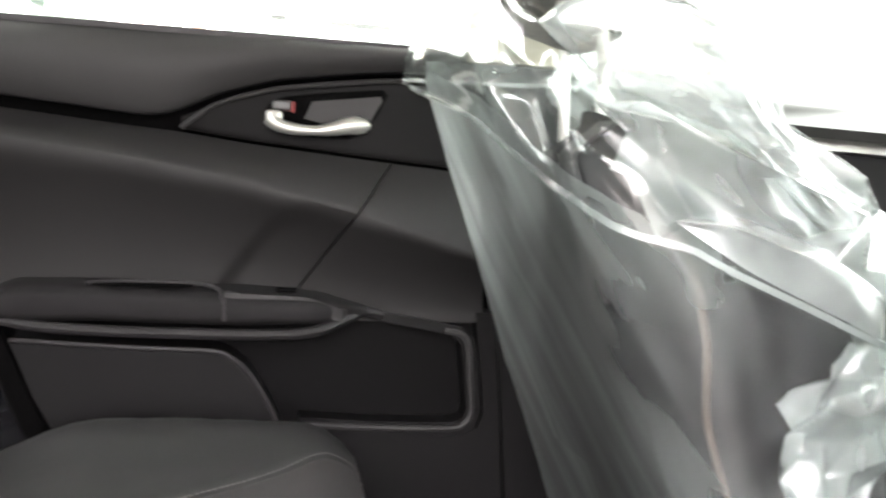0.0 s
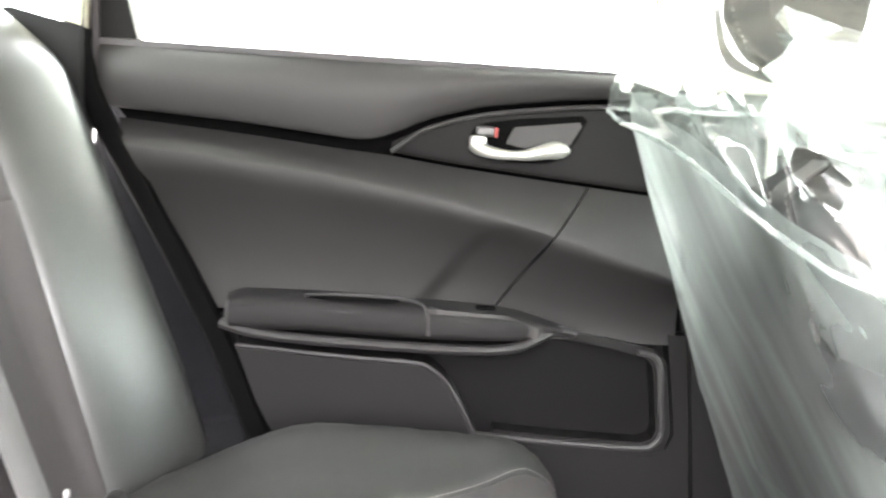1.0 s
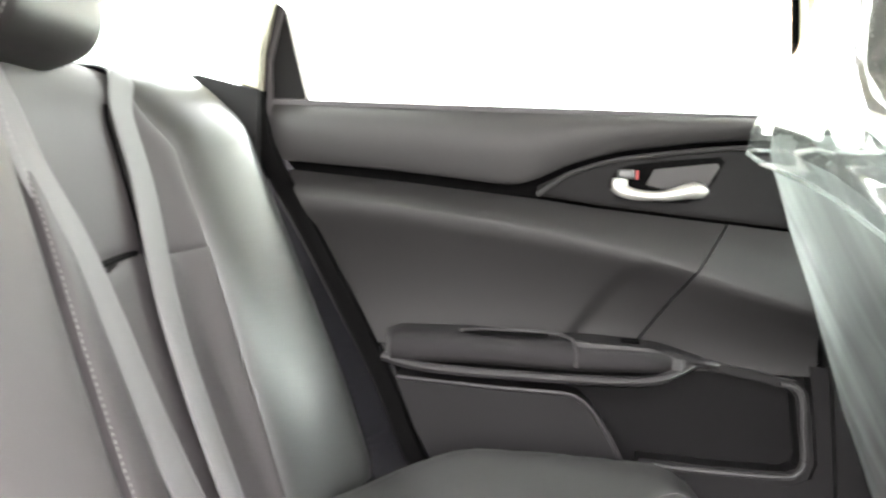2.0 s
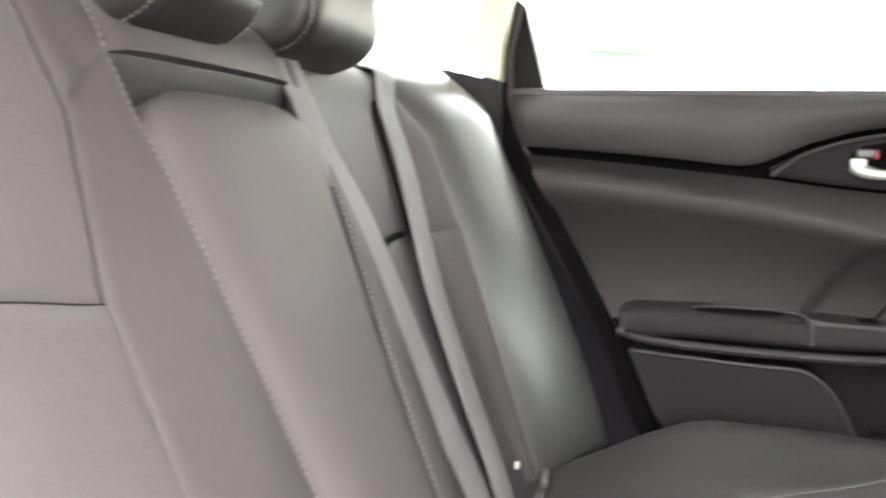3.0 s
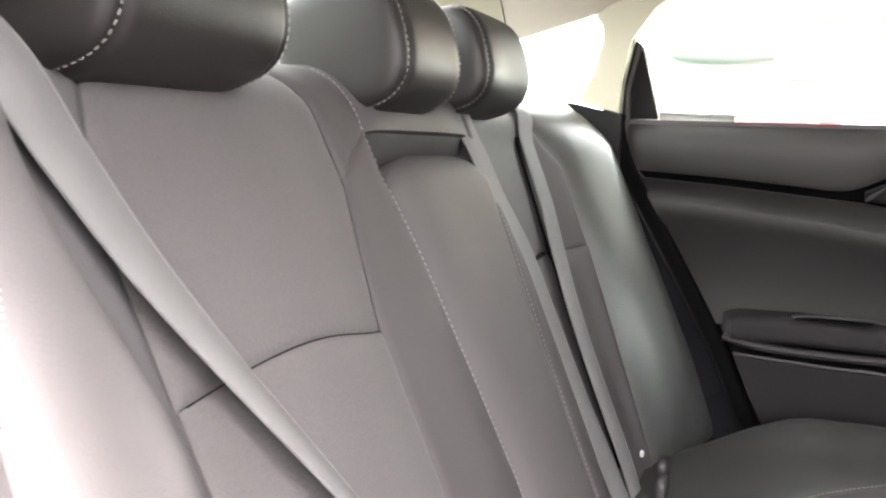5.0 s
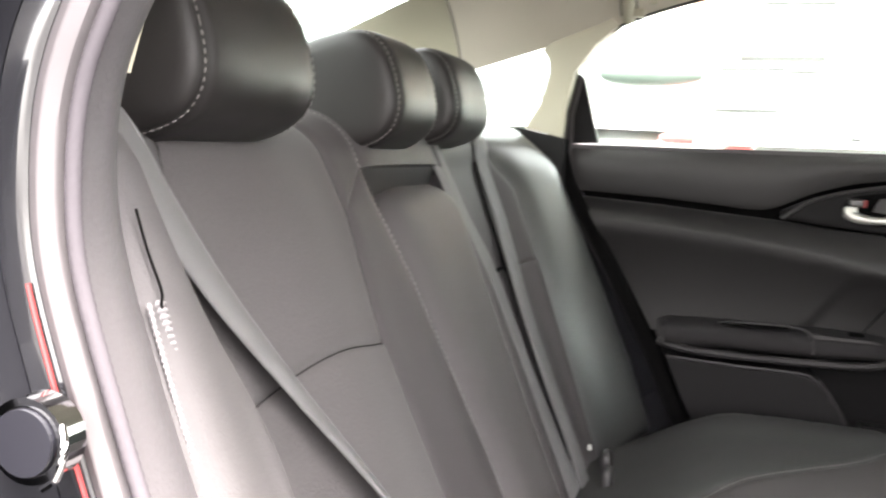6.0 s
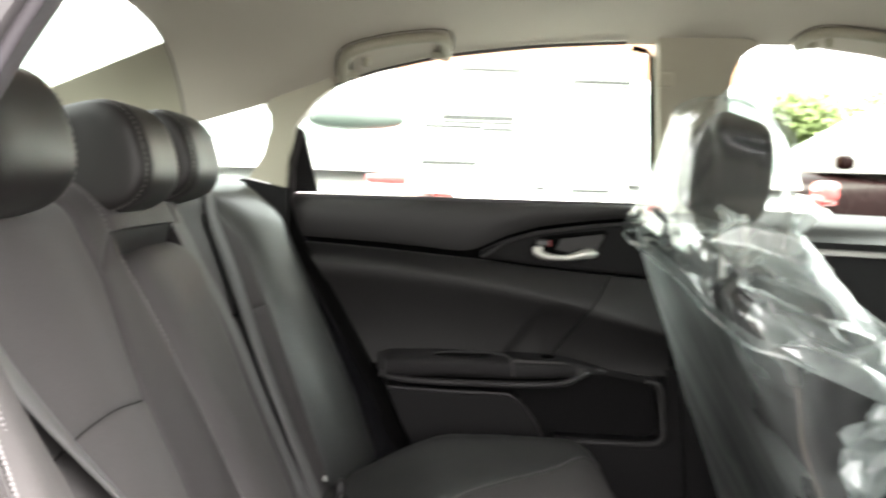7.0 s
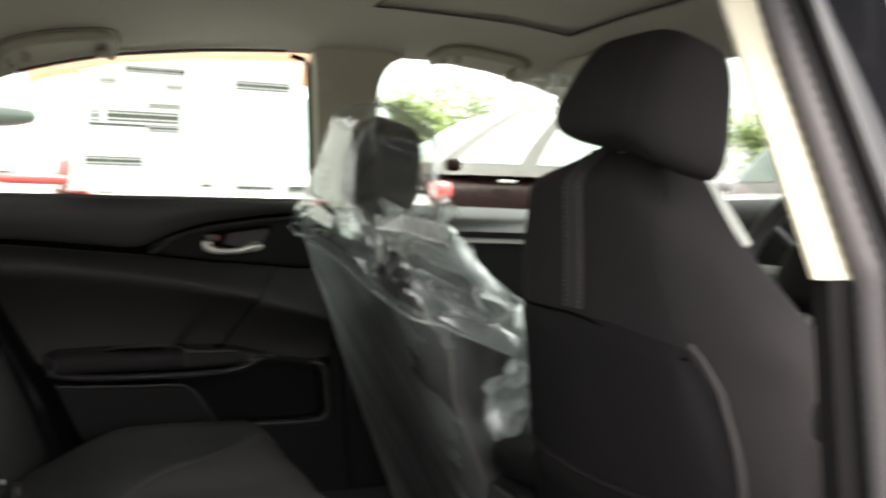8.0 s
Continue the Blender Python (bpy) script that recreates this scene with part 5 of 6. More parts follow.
held(finish("film_tail", *grid(lambda u, v: tu(u, v), 88, 48, wrap=True), M_HAZE, None, "crumpled end of the film", sharp=180), cover)


def wrap_shape(u, v):
    a = 2 * math.pi * u
    return Vector((1.205 + 0.028 * math.cos(a), 0.425 + 0.12 * v, 1.232 + 0.03 * math.sin(a)))


vu = net(wrap_shape, 10, 6, 0.007, 9, flat)
tagged(finish("plastic_wrap", *grid(lambda u, v: vu(u, v), 80, 48, wrap=True), M_FILM_HOOD, sharp=180), "crumpled clear film wrapped round the sun visor", "plastic wrap")

# ---- near side: rear door opening ----
near = lambda p: Vector((p[0], -0.15 - p[1], p[2]))
seal_line = [(0.014, -0.805, 0.70), (-0.011, -0.805, 0.758), (-0.031, -0.805, 0.815), (-0.047, -0.805, 0.868), (-0.051, -0.804, 0.908), (-0.048, -0.802, 0.947), (-0.036, -0.798, 0.985), (-0.014, -0.785, 1.04), (0.02, -0.765, 1.10), (0.065, -0.748, 1.145), (0.14, -0.735, 1.185), (0.27, -0.725, 1.218), (0.43, -0.715, 1.240), (0.6, -0.708, 1.254), (0.70, -0.70, 1.255)]
trim_line = [(0.002, -0.74, 0.69), (-0.023, -0.74, 0.747), (-0.047, -0.74, 0.81), (-0.066, -0.74, 0.868), (-0.0725, -0.74, 0.908), (-0.069, -0.74, 0.952), (-0.056, -0.738, 0.99), (-0.030, -0.728, 1.04), (0.008, -0.715, 1.10), (0.055, -0.705, 1.140), (0.135, -0.70, 1.178), (0.27, -0.695, 1.210), (0.43, -0.69, 1.232), (0.6, -0.685, 1.247), (0.70, -0.68, 1.249)]
low_line = [(0.20, -0.80, 0.38), (0.13, -0.80, 0.50), (0.06, -0.803, 0.61)]
low_trim = [(0.19, -0.74, 0.37), (0.12, -0.74, 0.49), (0.05, -0.74, 0.60)]
pts = spline(low_line + seal_line, 8)
pts_in = spline(low_trim + trim_line, 8)
fine = []
for a, b in zip(pts, pts[1:]):
    fine += [a, a.lerp(b, 0.33), a.lerp(b, 0.67)]
inward = lambda p: (Vector((0.35, p.y, 0.85)) - p).normalized()
bead = [p + inward(p) * 0.003 + Vector((0, -0.003, 0)) for p in fine]
tagged(finish("door_seal", *tube(bead, [0.0035 + 0.0005 * (i % 2) for i in range(len(bead))], 12, 1.0, (0, 1, 0)), M_BEAD), "ribbed grey rubber seal round the open rear doorway", "seal", kind="structure")


def seal_band(u, v):
    """The smooth lip that turns in from the bead to the trim's inner edge."""
    i = min(int(v * (len(pts) - 1)), len(pts) - 2)
    p = pts[i].lerp(pts[i + 1], v * (len(pts) - 1) - i)
    q = pts_in[i].lerp(pts_in[i + 1], v * (len(pts) - 1) - i)
    n = inward(p)
    return p.lerp(q, u) + n * (0.002 + 0.007 * math.sin(math.pi * u) - 0.003 * u), (n + Vector((0, -0.4, 0))).normalized()


setting("seal_trim", sheet(seal_band, 12, 140, 0.006), M_RUBBER, "smooth grey lip of the rear doorway seal", "seal")
# the slot above the welt, with its hooked end
slot = spline([(-0.061, -0.742, 0.892), (-0.0545, -0.742, 0.872), (-0.0455, -0.743, 0.852), (-0.041, -0.750, 0.847), (-0.036, -0.757, 0.846)], 6)
setting("trim_slot", tube(slot, 0.0008, 8), M_GAP, "dark slot where the lip meets the seat", "seal")


def jamb(u, v):
    """The painted flange outside the seal, swept along it."""
    i = min(int(v * (len(pts) - 1)), len(pts) - 2)
    p = pts[i].lerp(pts[i + 1], v * (len(pts) - 1) - i)
    back = -inward(p)
    y = lerp_table([(0, 0.006), (0.2, -0.004), (0.4, -0.007), (0.62, -0.004), (0.8, -0.008), (0.9, -0.03), (1.0, -0.075)], u)
    b = lerp_table([(0, 0.003), (0.2, 0.006), (0.4, 0.013), (0.62, 0.019), (0.7, 0.022), (0.85, 0.045), (1.0, 0.08)], u)
    return p + Vector((0, y, 0)) + back * b, Vector((0, -1, 0))


# pale colour replaces the bright reflection on the flange's black paint
setting("doorway_flange", sheet(lambda u, v: jamb(u * 0.62, v), 20, 120, 0.012), M_TRIM, "smooth flange of the rear doorway, coloured pale grey for its bright reflection", "body panel")
setting("doorway_curve", sheet(lambda u, v: jamb(0.63 + 0.15 * u, v), 8, 120, 0.012), M_PAINT, "glossy black curve of the rear doorway", "body panel")
setting("doorway_edge", sheet(lambda u, v: jamb(0.785 + 0.215 * u, v), 10, 120, 0.012), M_JAMB, "black edge of the rear doorway", "body panel")
setting("quarter_panel", prism([(-0.11, 0.35), (0.10, 0.35), (0.02, 0.60), (-0.06, 0.72), (-0.115, 0.82), (-0.12, 0.90), (-0.10, 0.97), (-0.6, 1.0), (-0.9, 0.98), (-0.9, 0.35)], lambda a, b, d: Vector((a, d, b)), -0.93, -0.90), M_JAMB, "glossy black rear quarter of the car", "body panel", False)
setting("outer_c_pillar", prism([(-0.12, 0.94), (-0.10, 0.99), (-0.06, 1.06), (-0.01, 1.115), (0.06, 1.16), (0.06, 1.26), (-0.5, 1.2), (-0.9, 0.97)], lambda a, b, d: Vector((a, d - 0.1 * (0.94 - b), b)), -0.90, -0.87), M_PAINT, "glossy black outer rear pillar of the car", "body panel", False)
setting("pillar_c_near", prism([(-0.070, 0.96), (-0.062, 1.0), (-0.042, 1.06), (-0.004, 1.115), (0.045, 1.158), (0.02, 1.175), (-0.06, 1.150), (-0.102, 1.116), (-0.090, 1.100), (-0.089, 1.075), (-0.105, 1.02), (-0.133, 0.975)], lambda a, b, d: Vector((a, -0.15 - (lean(b) - 0.045 + d) + 0.025, b)), 0.0, 0.04), M_PILLAR, "cream plastic trim of the near rear pillar", "pillar", False)
setting("side_trim_near", prism([(-0.11, 0.42), (-0.12, 0.90), (-0.16, 0.92), (-0.45, 0.92), (-0.45, 0.42)], lambda a, b, d: Vector((a, -0.735 + d, b)), -0.03, 0.0), M_DARK, "dark trim beside the near end of the seat", "trim", False)
# door striker on the flange
striker = thing("door_striker", "dark round door striker in a chrome housing on the doorway", "striker", at=(-0.05, -0.85, 0.80))
sx, sy, sz = -0.046, -0.834, 0.802
ring_of = lambda r: [(r * math.cos(2 * math.pi * i / 32), r * math.sin(2 * math.pi * i / 32)) for i in range(32)]
knob = lambda a, b, d: Vector((sx + a, sy + d, sz + b))
held(finish("housing", *frame_prism(ring_of(0.0185), ring_of(0.0150), knob, -0.006, 0.008), M_MIRROR, None, "bright chrome housing", False), striker)
held(finish("cap", *prism(ring_of(0.0142), knob, -0.009, 0.008), M_CAP, None, "dark grey round cap", False), striker)
held(finish("hook", *tube(spline([(sx + 0.016, sy - 0.004, sz + 0.008), (sx + 0.020, sy - 0.008, sz), (sx + 0.017, sy - 0.009, sz - 0.012), (sx + 0.010, sy - 0.008, sz - 0.018)], 6), 0.0018, 8), M_MIRROR, None, "chrome hook"), striker)
red_edge = [p - inward(p) * 0.0205 + Vector((0, -0.009, 0)) for p in spline(seal_line, 8) if 0.72 < p.z < 0.865]
held(finish("red_edge", *tube(red_edge, 0.0012, 6), M_RED, None, "thin red edge"), striker)
# welt along the side of the near bolster
pw = spline([(0.055, -0.739, 0.60), (0.005, -0.739, 0.69), (-0.023, -0.739, 0.747), (-0.036, -0.739, 0.779), (-0.047, -0.739, 0.81), (-0.058, -0.739, 0.844)], 14)
pw = [a.lerp(b, k / 3) for a, b in zip(pw, pw[1:]) for k in range(3)]
seat_part("side_welt", tube([p + Vector((0.009, -0.002, 0.003)) for p in pw], [0.0024 + 0.0011 * (i // 2 % 2) for i in range(len(pw))], 8), M_WELT, "ribbed piping on the side of the bolster")
seat_part("side_welt", tube([p + Vector((0.010, -0.012, 0.003)) for p in pw], [0.0010 + 0.0006 * (i // 2 % 2) for i in range(len(pw))], 8), M_WELT, "ribbed piping on the side of the bolster")

# near centre pillar
near_y = lambda z: lerp_table([(0.3, -0.80), (0.65, -0.79), (0.89, -0.755), (1.16, -0.62), (1.25, -0.60)], z)
np_ = lambda a, b, d: Vector((a, near_y(b) + d, b))
setting("pillar_b_near", prism([(0.722, 0.885), (0.722, 1.0), (0.721, 1.1), (0.717, 1.18), (0.696, 1.25), (0.800, 1.25), (0.784, 1.18), (0.777, 1.1), (0.775, 1.0), (0.775, 0.885)], np_, -0.012, -0.006), M_PILLAR, "cream plastic trim of the near centre pillar", "pillar", False)
setting("pillar_b_near_lower", prism([(0.737, 0.884), (0.775, 0.884), (0.775, 0.6), (0.775, 0.28), (0.732, 0.28), (0.737, 0.6)], np_, -0.012, 0.008), M_DARK, "dark plastic trim at the foot of the near centre pillar", "pillar", False)
zz = [0.30 + 0.94 * i / 140 for i in range(141)]
tagged(finish("door_seal", *tube([(0.775, near_y(z) - 0.022, z) for z in zz], [0.013 + 0.0011 * (i % 2) for i in range(141)], 10, 1.0, (0, 1, 0)), M_RUBBER), "ribbed rubber seal on the near centre pillar", "seal", kind="structure")


def flange_b(u, v):
    z = 0.28 + 0.98 * v
    x = lerp_table([(0, 0.792), (0.3, 0.806), (0.5, 0.803), (0.7, 0.815), (1, 0.835)], u)
    y = lerp_table([(0, -0.02), (0.3, -0.035), (0.5, -0.055), (0.7, -0.065), (1, -0.12)], u)
    return Vector((x, near_y(z) + y, z)), Vector((1, 0, 0))


setting("pillar_edge", sheet(lambda u, v: flange_b(0.56 + 0.44 * u, v), 8, 30, 0.01), M_PAINT, "glossy black painted edge of the near centre pillar", "body panel")
setting("pillar_flange", sheet(lambda u, v: flange_b(0.55 * u, v), 10, 30, 0.01), M_FLANGE, "dark grey smooth flange of the near centre pillar", "body panel")
odoor = thing("open_rear_door", "black edge of the near rear door standing open", "car door", at=(0.86, -0.95, 0.3))
held(finish("door_shell", *block((0.985, -1.32, 0.62), (0.10, 0.80, 0.66), 0.03, None), M_PAINT, None, "black painted door shell"), odoor)
held(finish("window_frame", *tube(spline([(0.90, -0.93, 0.93), (0.90, -0.90, 1.05), (0.90, -0.86, 1.20), (0.905, -0.87, 1.26), (0.93, -1.1, 1.24), (0.95, -1.5, 1.10), (0.96, -1.68, 0.95)], 8), 0.022, 8), M_PAINT, None, "black window frame"), odoor)
held(finish("frame_trim", *tube(spline([(0.874, -0.735, 1.02), (0.874, -0.705, 1.076), (0.874, -0.676, 1.123), (0.874, -0.640, 1.173), (0.874, -0.60, 1.225)], 5), 0.004, 8), M_CHROME, None, "bright trim strip"), odoor)

# near front door, closed
nfd = thing("near_front_door", "black closed front door of the near side", "car door", at=(1.3, -0.83, 0.3))
held(finish("shell", *block((1.38, -0.82, 0.6), (1.02, 0.10, 0.66), 0.03), M_DARK, None, "dark inner and outer shell"), nfd)
setting("pillar_a_near", tube(spline([(1.30, -0.70, 1.215), (1.45, -0.72, 1.155), (1.62, -0.74, 1.06), (1.85, -0.77, 0.93)], 6), 0.028, 10), M_PILLAR, "cream trim of the near front pillar", "pillar")
# body ahead and behind, closing the car
setting("boot_lid", block((-1.0, C, 0.78), (0.55, 1.45, 0.34), 0.08), M_PAINT, "black boot of the car", "body panel")
setting("bonnet", block((2.55, C, 0.72), (0.9, 1.5, 0.32), 0.09), M_PAINT, "black bonnet of the car", "body panel")
setting("cowl", block((2.08, C, 0.62), (0.12, 1.4, 0.56), 0.03), M_DARK, "dark bulkhead ahead of the dashboard", "body panel")

# ---- dashboard, wheel, console ----
dash = thing("dashboard", "black moulded dashboard with chrome-edged vents", "dashboard", at=(1.75, C, 0.5))
held(finish("top", *softbox((1.78, C, 0.845), (0.52, 1.42, 0.25), 5), M_DARK, None, "black dashboard top"), dash)
held(finish("lower", *softbox((1.72, C, 0.62), (0.36, 1.36, 0.30), 6), M_DARK, None, "black lower dashboard"), dash)
for y, z in ((0.015, 0.80), (-0.085, 0.775), (-0.19, 0.70), (-0.62, 0.80)):
    held(finish("vent", *block((1.525, y, z), (0.03, 0.09, 0.045), 0.008), M_GAP, None, "black air vent"), dash)
    held(finish("vent_rim", *tube(spline([(1.507, y - 0.048, z - 0.024), (1.507, y + 0.048, z - 0.024), (1.507, y + 0.048, z + 0.024), (1.507, y - 0.048, z + 0.024), (1.507, y - 0.048, z - 0.02)], 5), 0.005, 6), M_CHROME, None, "chrome rim"), dash)
wheel = thing("steering_wheel", "black leather steering wheel behind the driver seat", "steering wheel", at=(1.22, -0.31, 0.84))
wm = pose(1.22, -0.31, 0.84, 0, -65, 0)
ringp = [wm @ Vector((0.185 * math.cos(a), 0.185 * math.sin(a), 0)) for a in [2 * math.pi * i / 48 for i in range(49)]]
held(finish("rim", *tube(ringp, 0.016, 10), M_SMOOTH), wheel)
vs, fs = softbox((0, 0, 0), (0.13, 0.17, 0.06), 3)
held(finish("hub", [wm @ v for v in vs], fs, M_DARK), wheel)
for a in (90, 270, 180):
    d = Vector((math.cos(radians(a)), math.sin(radians(a)), 0))
    held(finish("spoke", *tube([wm @ (d * 0.05), wm @ (d * 0.18)], 0.013, 8), M_CHROME, None, "silver spoke"), wheel)
held(finish("stalk", *tube([(1.30, -0.20, 0.86), (1.30, -0.13, 0.905), (1.30, -0.10, 0.92)], [0.008, 0.008, 0.013], 8), M_SMOOTH, None, "grey control stalk"), wheel)
console = thing("centre_console", "black centre console with padded armrest lid between front seats", "console", at=(1.0, C, 0.3))
held(finish("box", *softbox((1.16, C - 0.02, 0.40), (0.70, 0.19, 0.20), 8), M_DARK), console)
held(finish("armrest_lid", *softbox((0.955, C - 0.01, 0.52), (0.30, 0.185, 0.055), 5), M_DARK, None, "padded black lid"), console)
held(finish("rear_vent", *block((0.805, C - 0.02, 0.44), (0.012, 0.13, 0.07), 0.004), M_SMOOTH, None, "satin vent plate"), console)
def paper_shape(u, v):
    """A folded sheet over the shoulder: a thin edge near the headrest, its broad end hanging down outboard."""
    top = lerp_table([(0, 1.058), (0.5, 1.044), (0.62, 1.020), (0.8, 0.972), (1, 0.903)], u)
    low = lerp_table([(0, 1.020), (0.48, 1.005), (0.55, 0.989), (1, 0.88)], u)
    out = lerp_table([(0, -0.165), (0.5, -0.315), (1, -0.478)], u)
    return Vector((0.915 + 0.003 * math.sin(9 * u), out + 0.05 * (1 - v) * S(0.5, 1.0, u), low + (top - low) * v)), Vector((1, 0, 0))


paper = finish("paper_sheet", *sheet(paper_shape, 24, 8, 0.0008), M_PAPER)
tagged(paper, "white paper sheet hung over the driver seat", "paper")
anchor = finish("belt_stalk", *softbox((0.835, -0.68, 0.73), (0.02, 0.022, 0.05), 3), M_SMOOTH)
tagged(anchor, "pale metal belt anchor beside the driver seat", "belt anchor")

# ---- price sheet stuck on the far rear window ----
sticker = thing("window_sticker", "white printed price sheet stuck to the far rear window", "sticker", at=(0.42, 0.66, 1.07))
sp = lambda a, b, d: Vector((a, lean(b) + d, b))
held(finish("sheet", *prism([(0.175, 0.955), (0.632, 0.955), (0.653, 1.247), (0.43, 1.236), (0.262, 1.214), (0.197, 1.196)], sp, 0.0165, 0.0172), M_PAPER, None, "thin white paper", smooth=False), sticker)


def bar(x0, z0, x1, z1, grey):
    """A printed line; the deep ones show as three close lines."""
    rows = [(z0, z1)] if z1 - z0 < 0.011 else [(z0 + (z1 - z0) * a, z0 + (z1 - z0) * b) for a, b in ((0, 0.22), (0.32, 0.74), (0.82, 1.0))]
    for a, b in rows:
        held(finish("print_bar", *prism([(x0, a), (x1, a), (x1, b), (x0, b)], sp, 0.0145, 0.0158), grey, None, "", smooth=False), sticker)


def ink(name, through):
    """Print on thin paper: daylight comes through it dimmed."""
    m = bpy.data.materials.new(name)
    m.use_nodes = True
    nt = m.node_tree
    nt.nodes.remove(nt.nodes["Principled BSDF"])
    a, b, c = nt.nodes.new("ShaderNodeBsdfTransparent"), nt.nodes.new("ShaderNodeBsdfDiffuse"), nt.nodes.new("ShaderNodeMixShader")
    a.inputs[0].default_value = (through, through, through, 1)
    b.inputs[0].default_value = (0.12, 0.12, 0.12, 1)
    c.inputs[0].default_value = 0.15
    nt.links.new(a.outputs[0], c.inputs[1])
    nt.links.new(b.outputs[0], c.inputs[2])
    nt.links.new(c.outputs[0], nt.nodes["Material Output"].inputs[0])
    return m


M_PALE_EDGE = material("pale_render", (0.6, 0.58, 0.54), 0.8, vary=0.1)
M_INK_T, M_GREY, M_PALE = ink("black_print", 0.45), ink("grey_print", 0.72), ink("pale_print", 0.85)
for x0, z0, x1, z1, tone in ((0.280, 1.198, 0.402, 1.210, M_INK_T), (0.506, 1.178, 0.626, 1.196, M_INK_T), (0.246, 1.098, 0.392, 1.120, M_INK_T), (0.328, 1.080, 0.393, 1.094, M_INK_T), (0.214, 1.096, 0.236, 1.118, M_GREY), (0.211, 1.088, 0.327, 1.094, M_INK_T), (0.206, 1.008, 0.320, 1.026, M_INK_T), (0.442, 0.968, 0.464, 0.974, M_INK_T), (0.517, 0.965, 0.599, 0.972, M_INK_T), (0.360, 1.166, 0.399, 1.178, M_GREY), (0.230, 1.172, 0.268, 1.184, M_GREY), (0.327, 1.128, 0.395, 1.138, M_GREY)):
    bar(x0, z0, x1, z1, tone)
rnd = random.Random(4)


def print_line(x0, x1, z, tone, tall=0.0028):
    """One line of small print: short bars with gaps."""
    words, x = [], x0
    while x < x1 - 0.006:
        w = min(rnd.uniform(0.006, 0.022), x1 - x)
        words.append(prism([(x, z), (x + w, z), (x + w, z + tall), (x, z + tall)], sp, 0.0145, 0.0158))
        x += w + rnd.uniform(0.003, 0.007)
    held(finish("print_line", *join(*words), tone, None, "", smooth=False), sticker)


for k in range(4):
    print_line(0.215, 0.215 + rnd.uniform(0.08, 0.13), 1.160 - 0.0085 * k, M_PALE)
    print_line(0.335, 0.396, 1.160 - 0.0085 * k, M_PALE)
for k in range(6):
    print_line(0.212, 0.212 + rnd.uniform(0.07, 0.11), 1.074 - 0.0075 * k, M_PALE)
for k in range(19):
    print_line(0.412, 0.412 + rnd.uniform(0.03, 0.075), 1.172 - 0.0095 * k, M_PALE)
    print_line(0.508, 0.508 + rnd.uniform(0.05, 0.11), 1.166 - 0.0095 * k, M_PALE)
for x0, x1, z in ((0.21, 0.40, 1.150 - 0.022), (0.21, 0.62, 0.990), (0.21, 0.40, 1.033)):
    held(finish("rule_line", *prism([(x0, z), (x1, z), (x1, z + 0.0012), (x0, z + 0.0012)], sp, 0.0145, 0.0158), M_GREY, None, "", smooth=False), sticker)

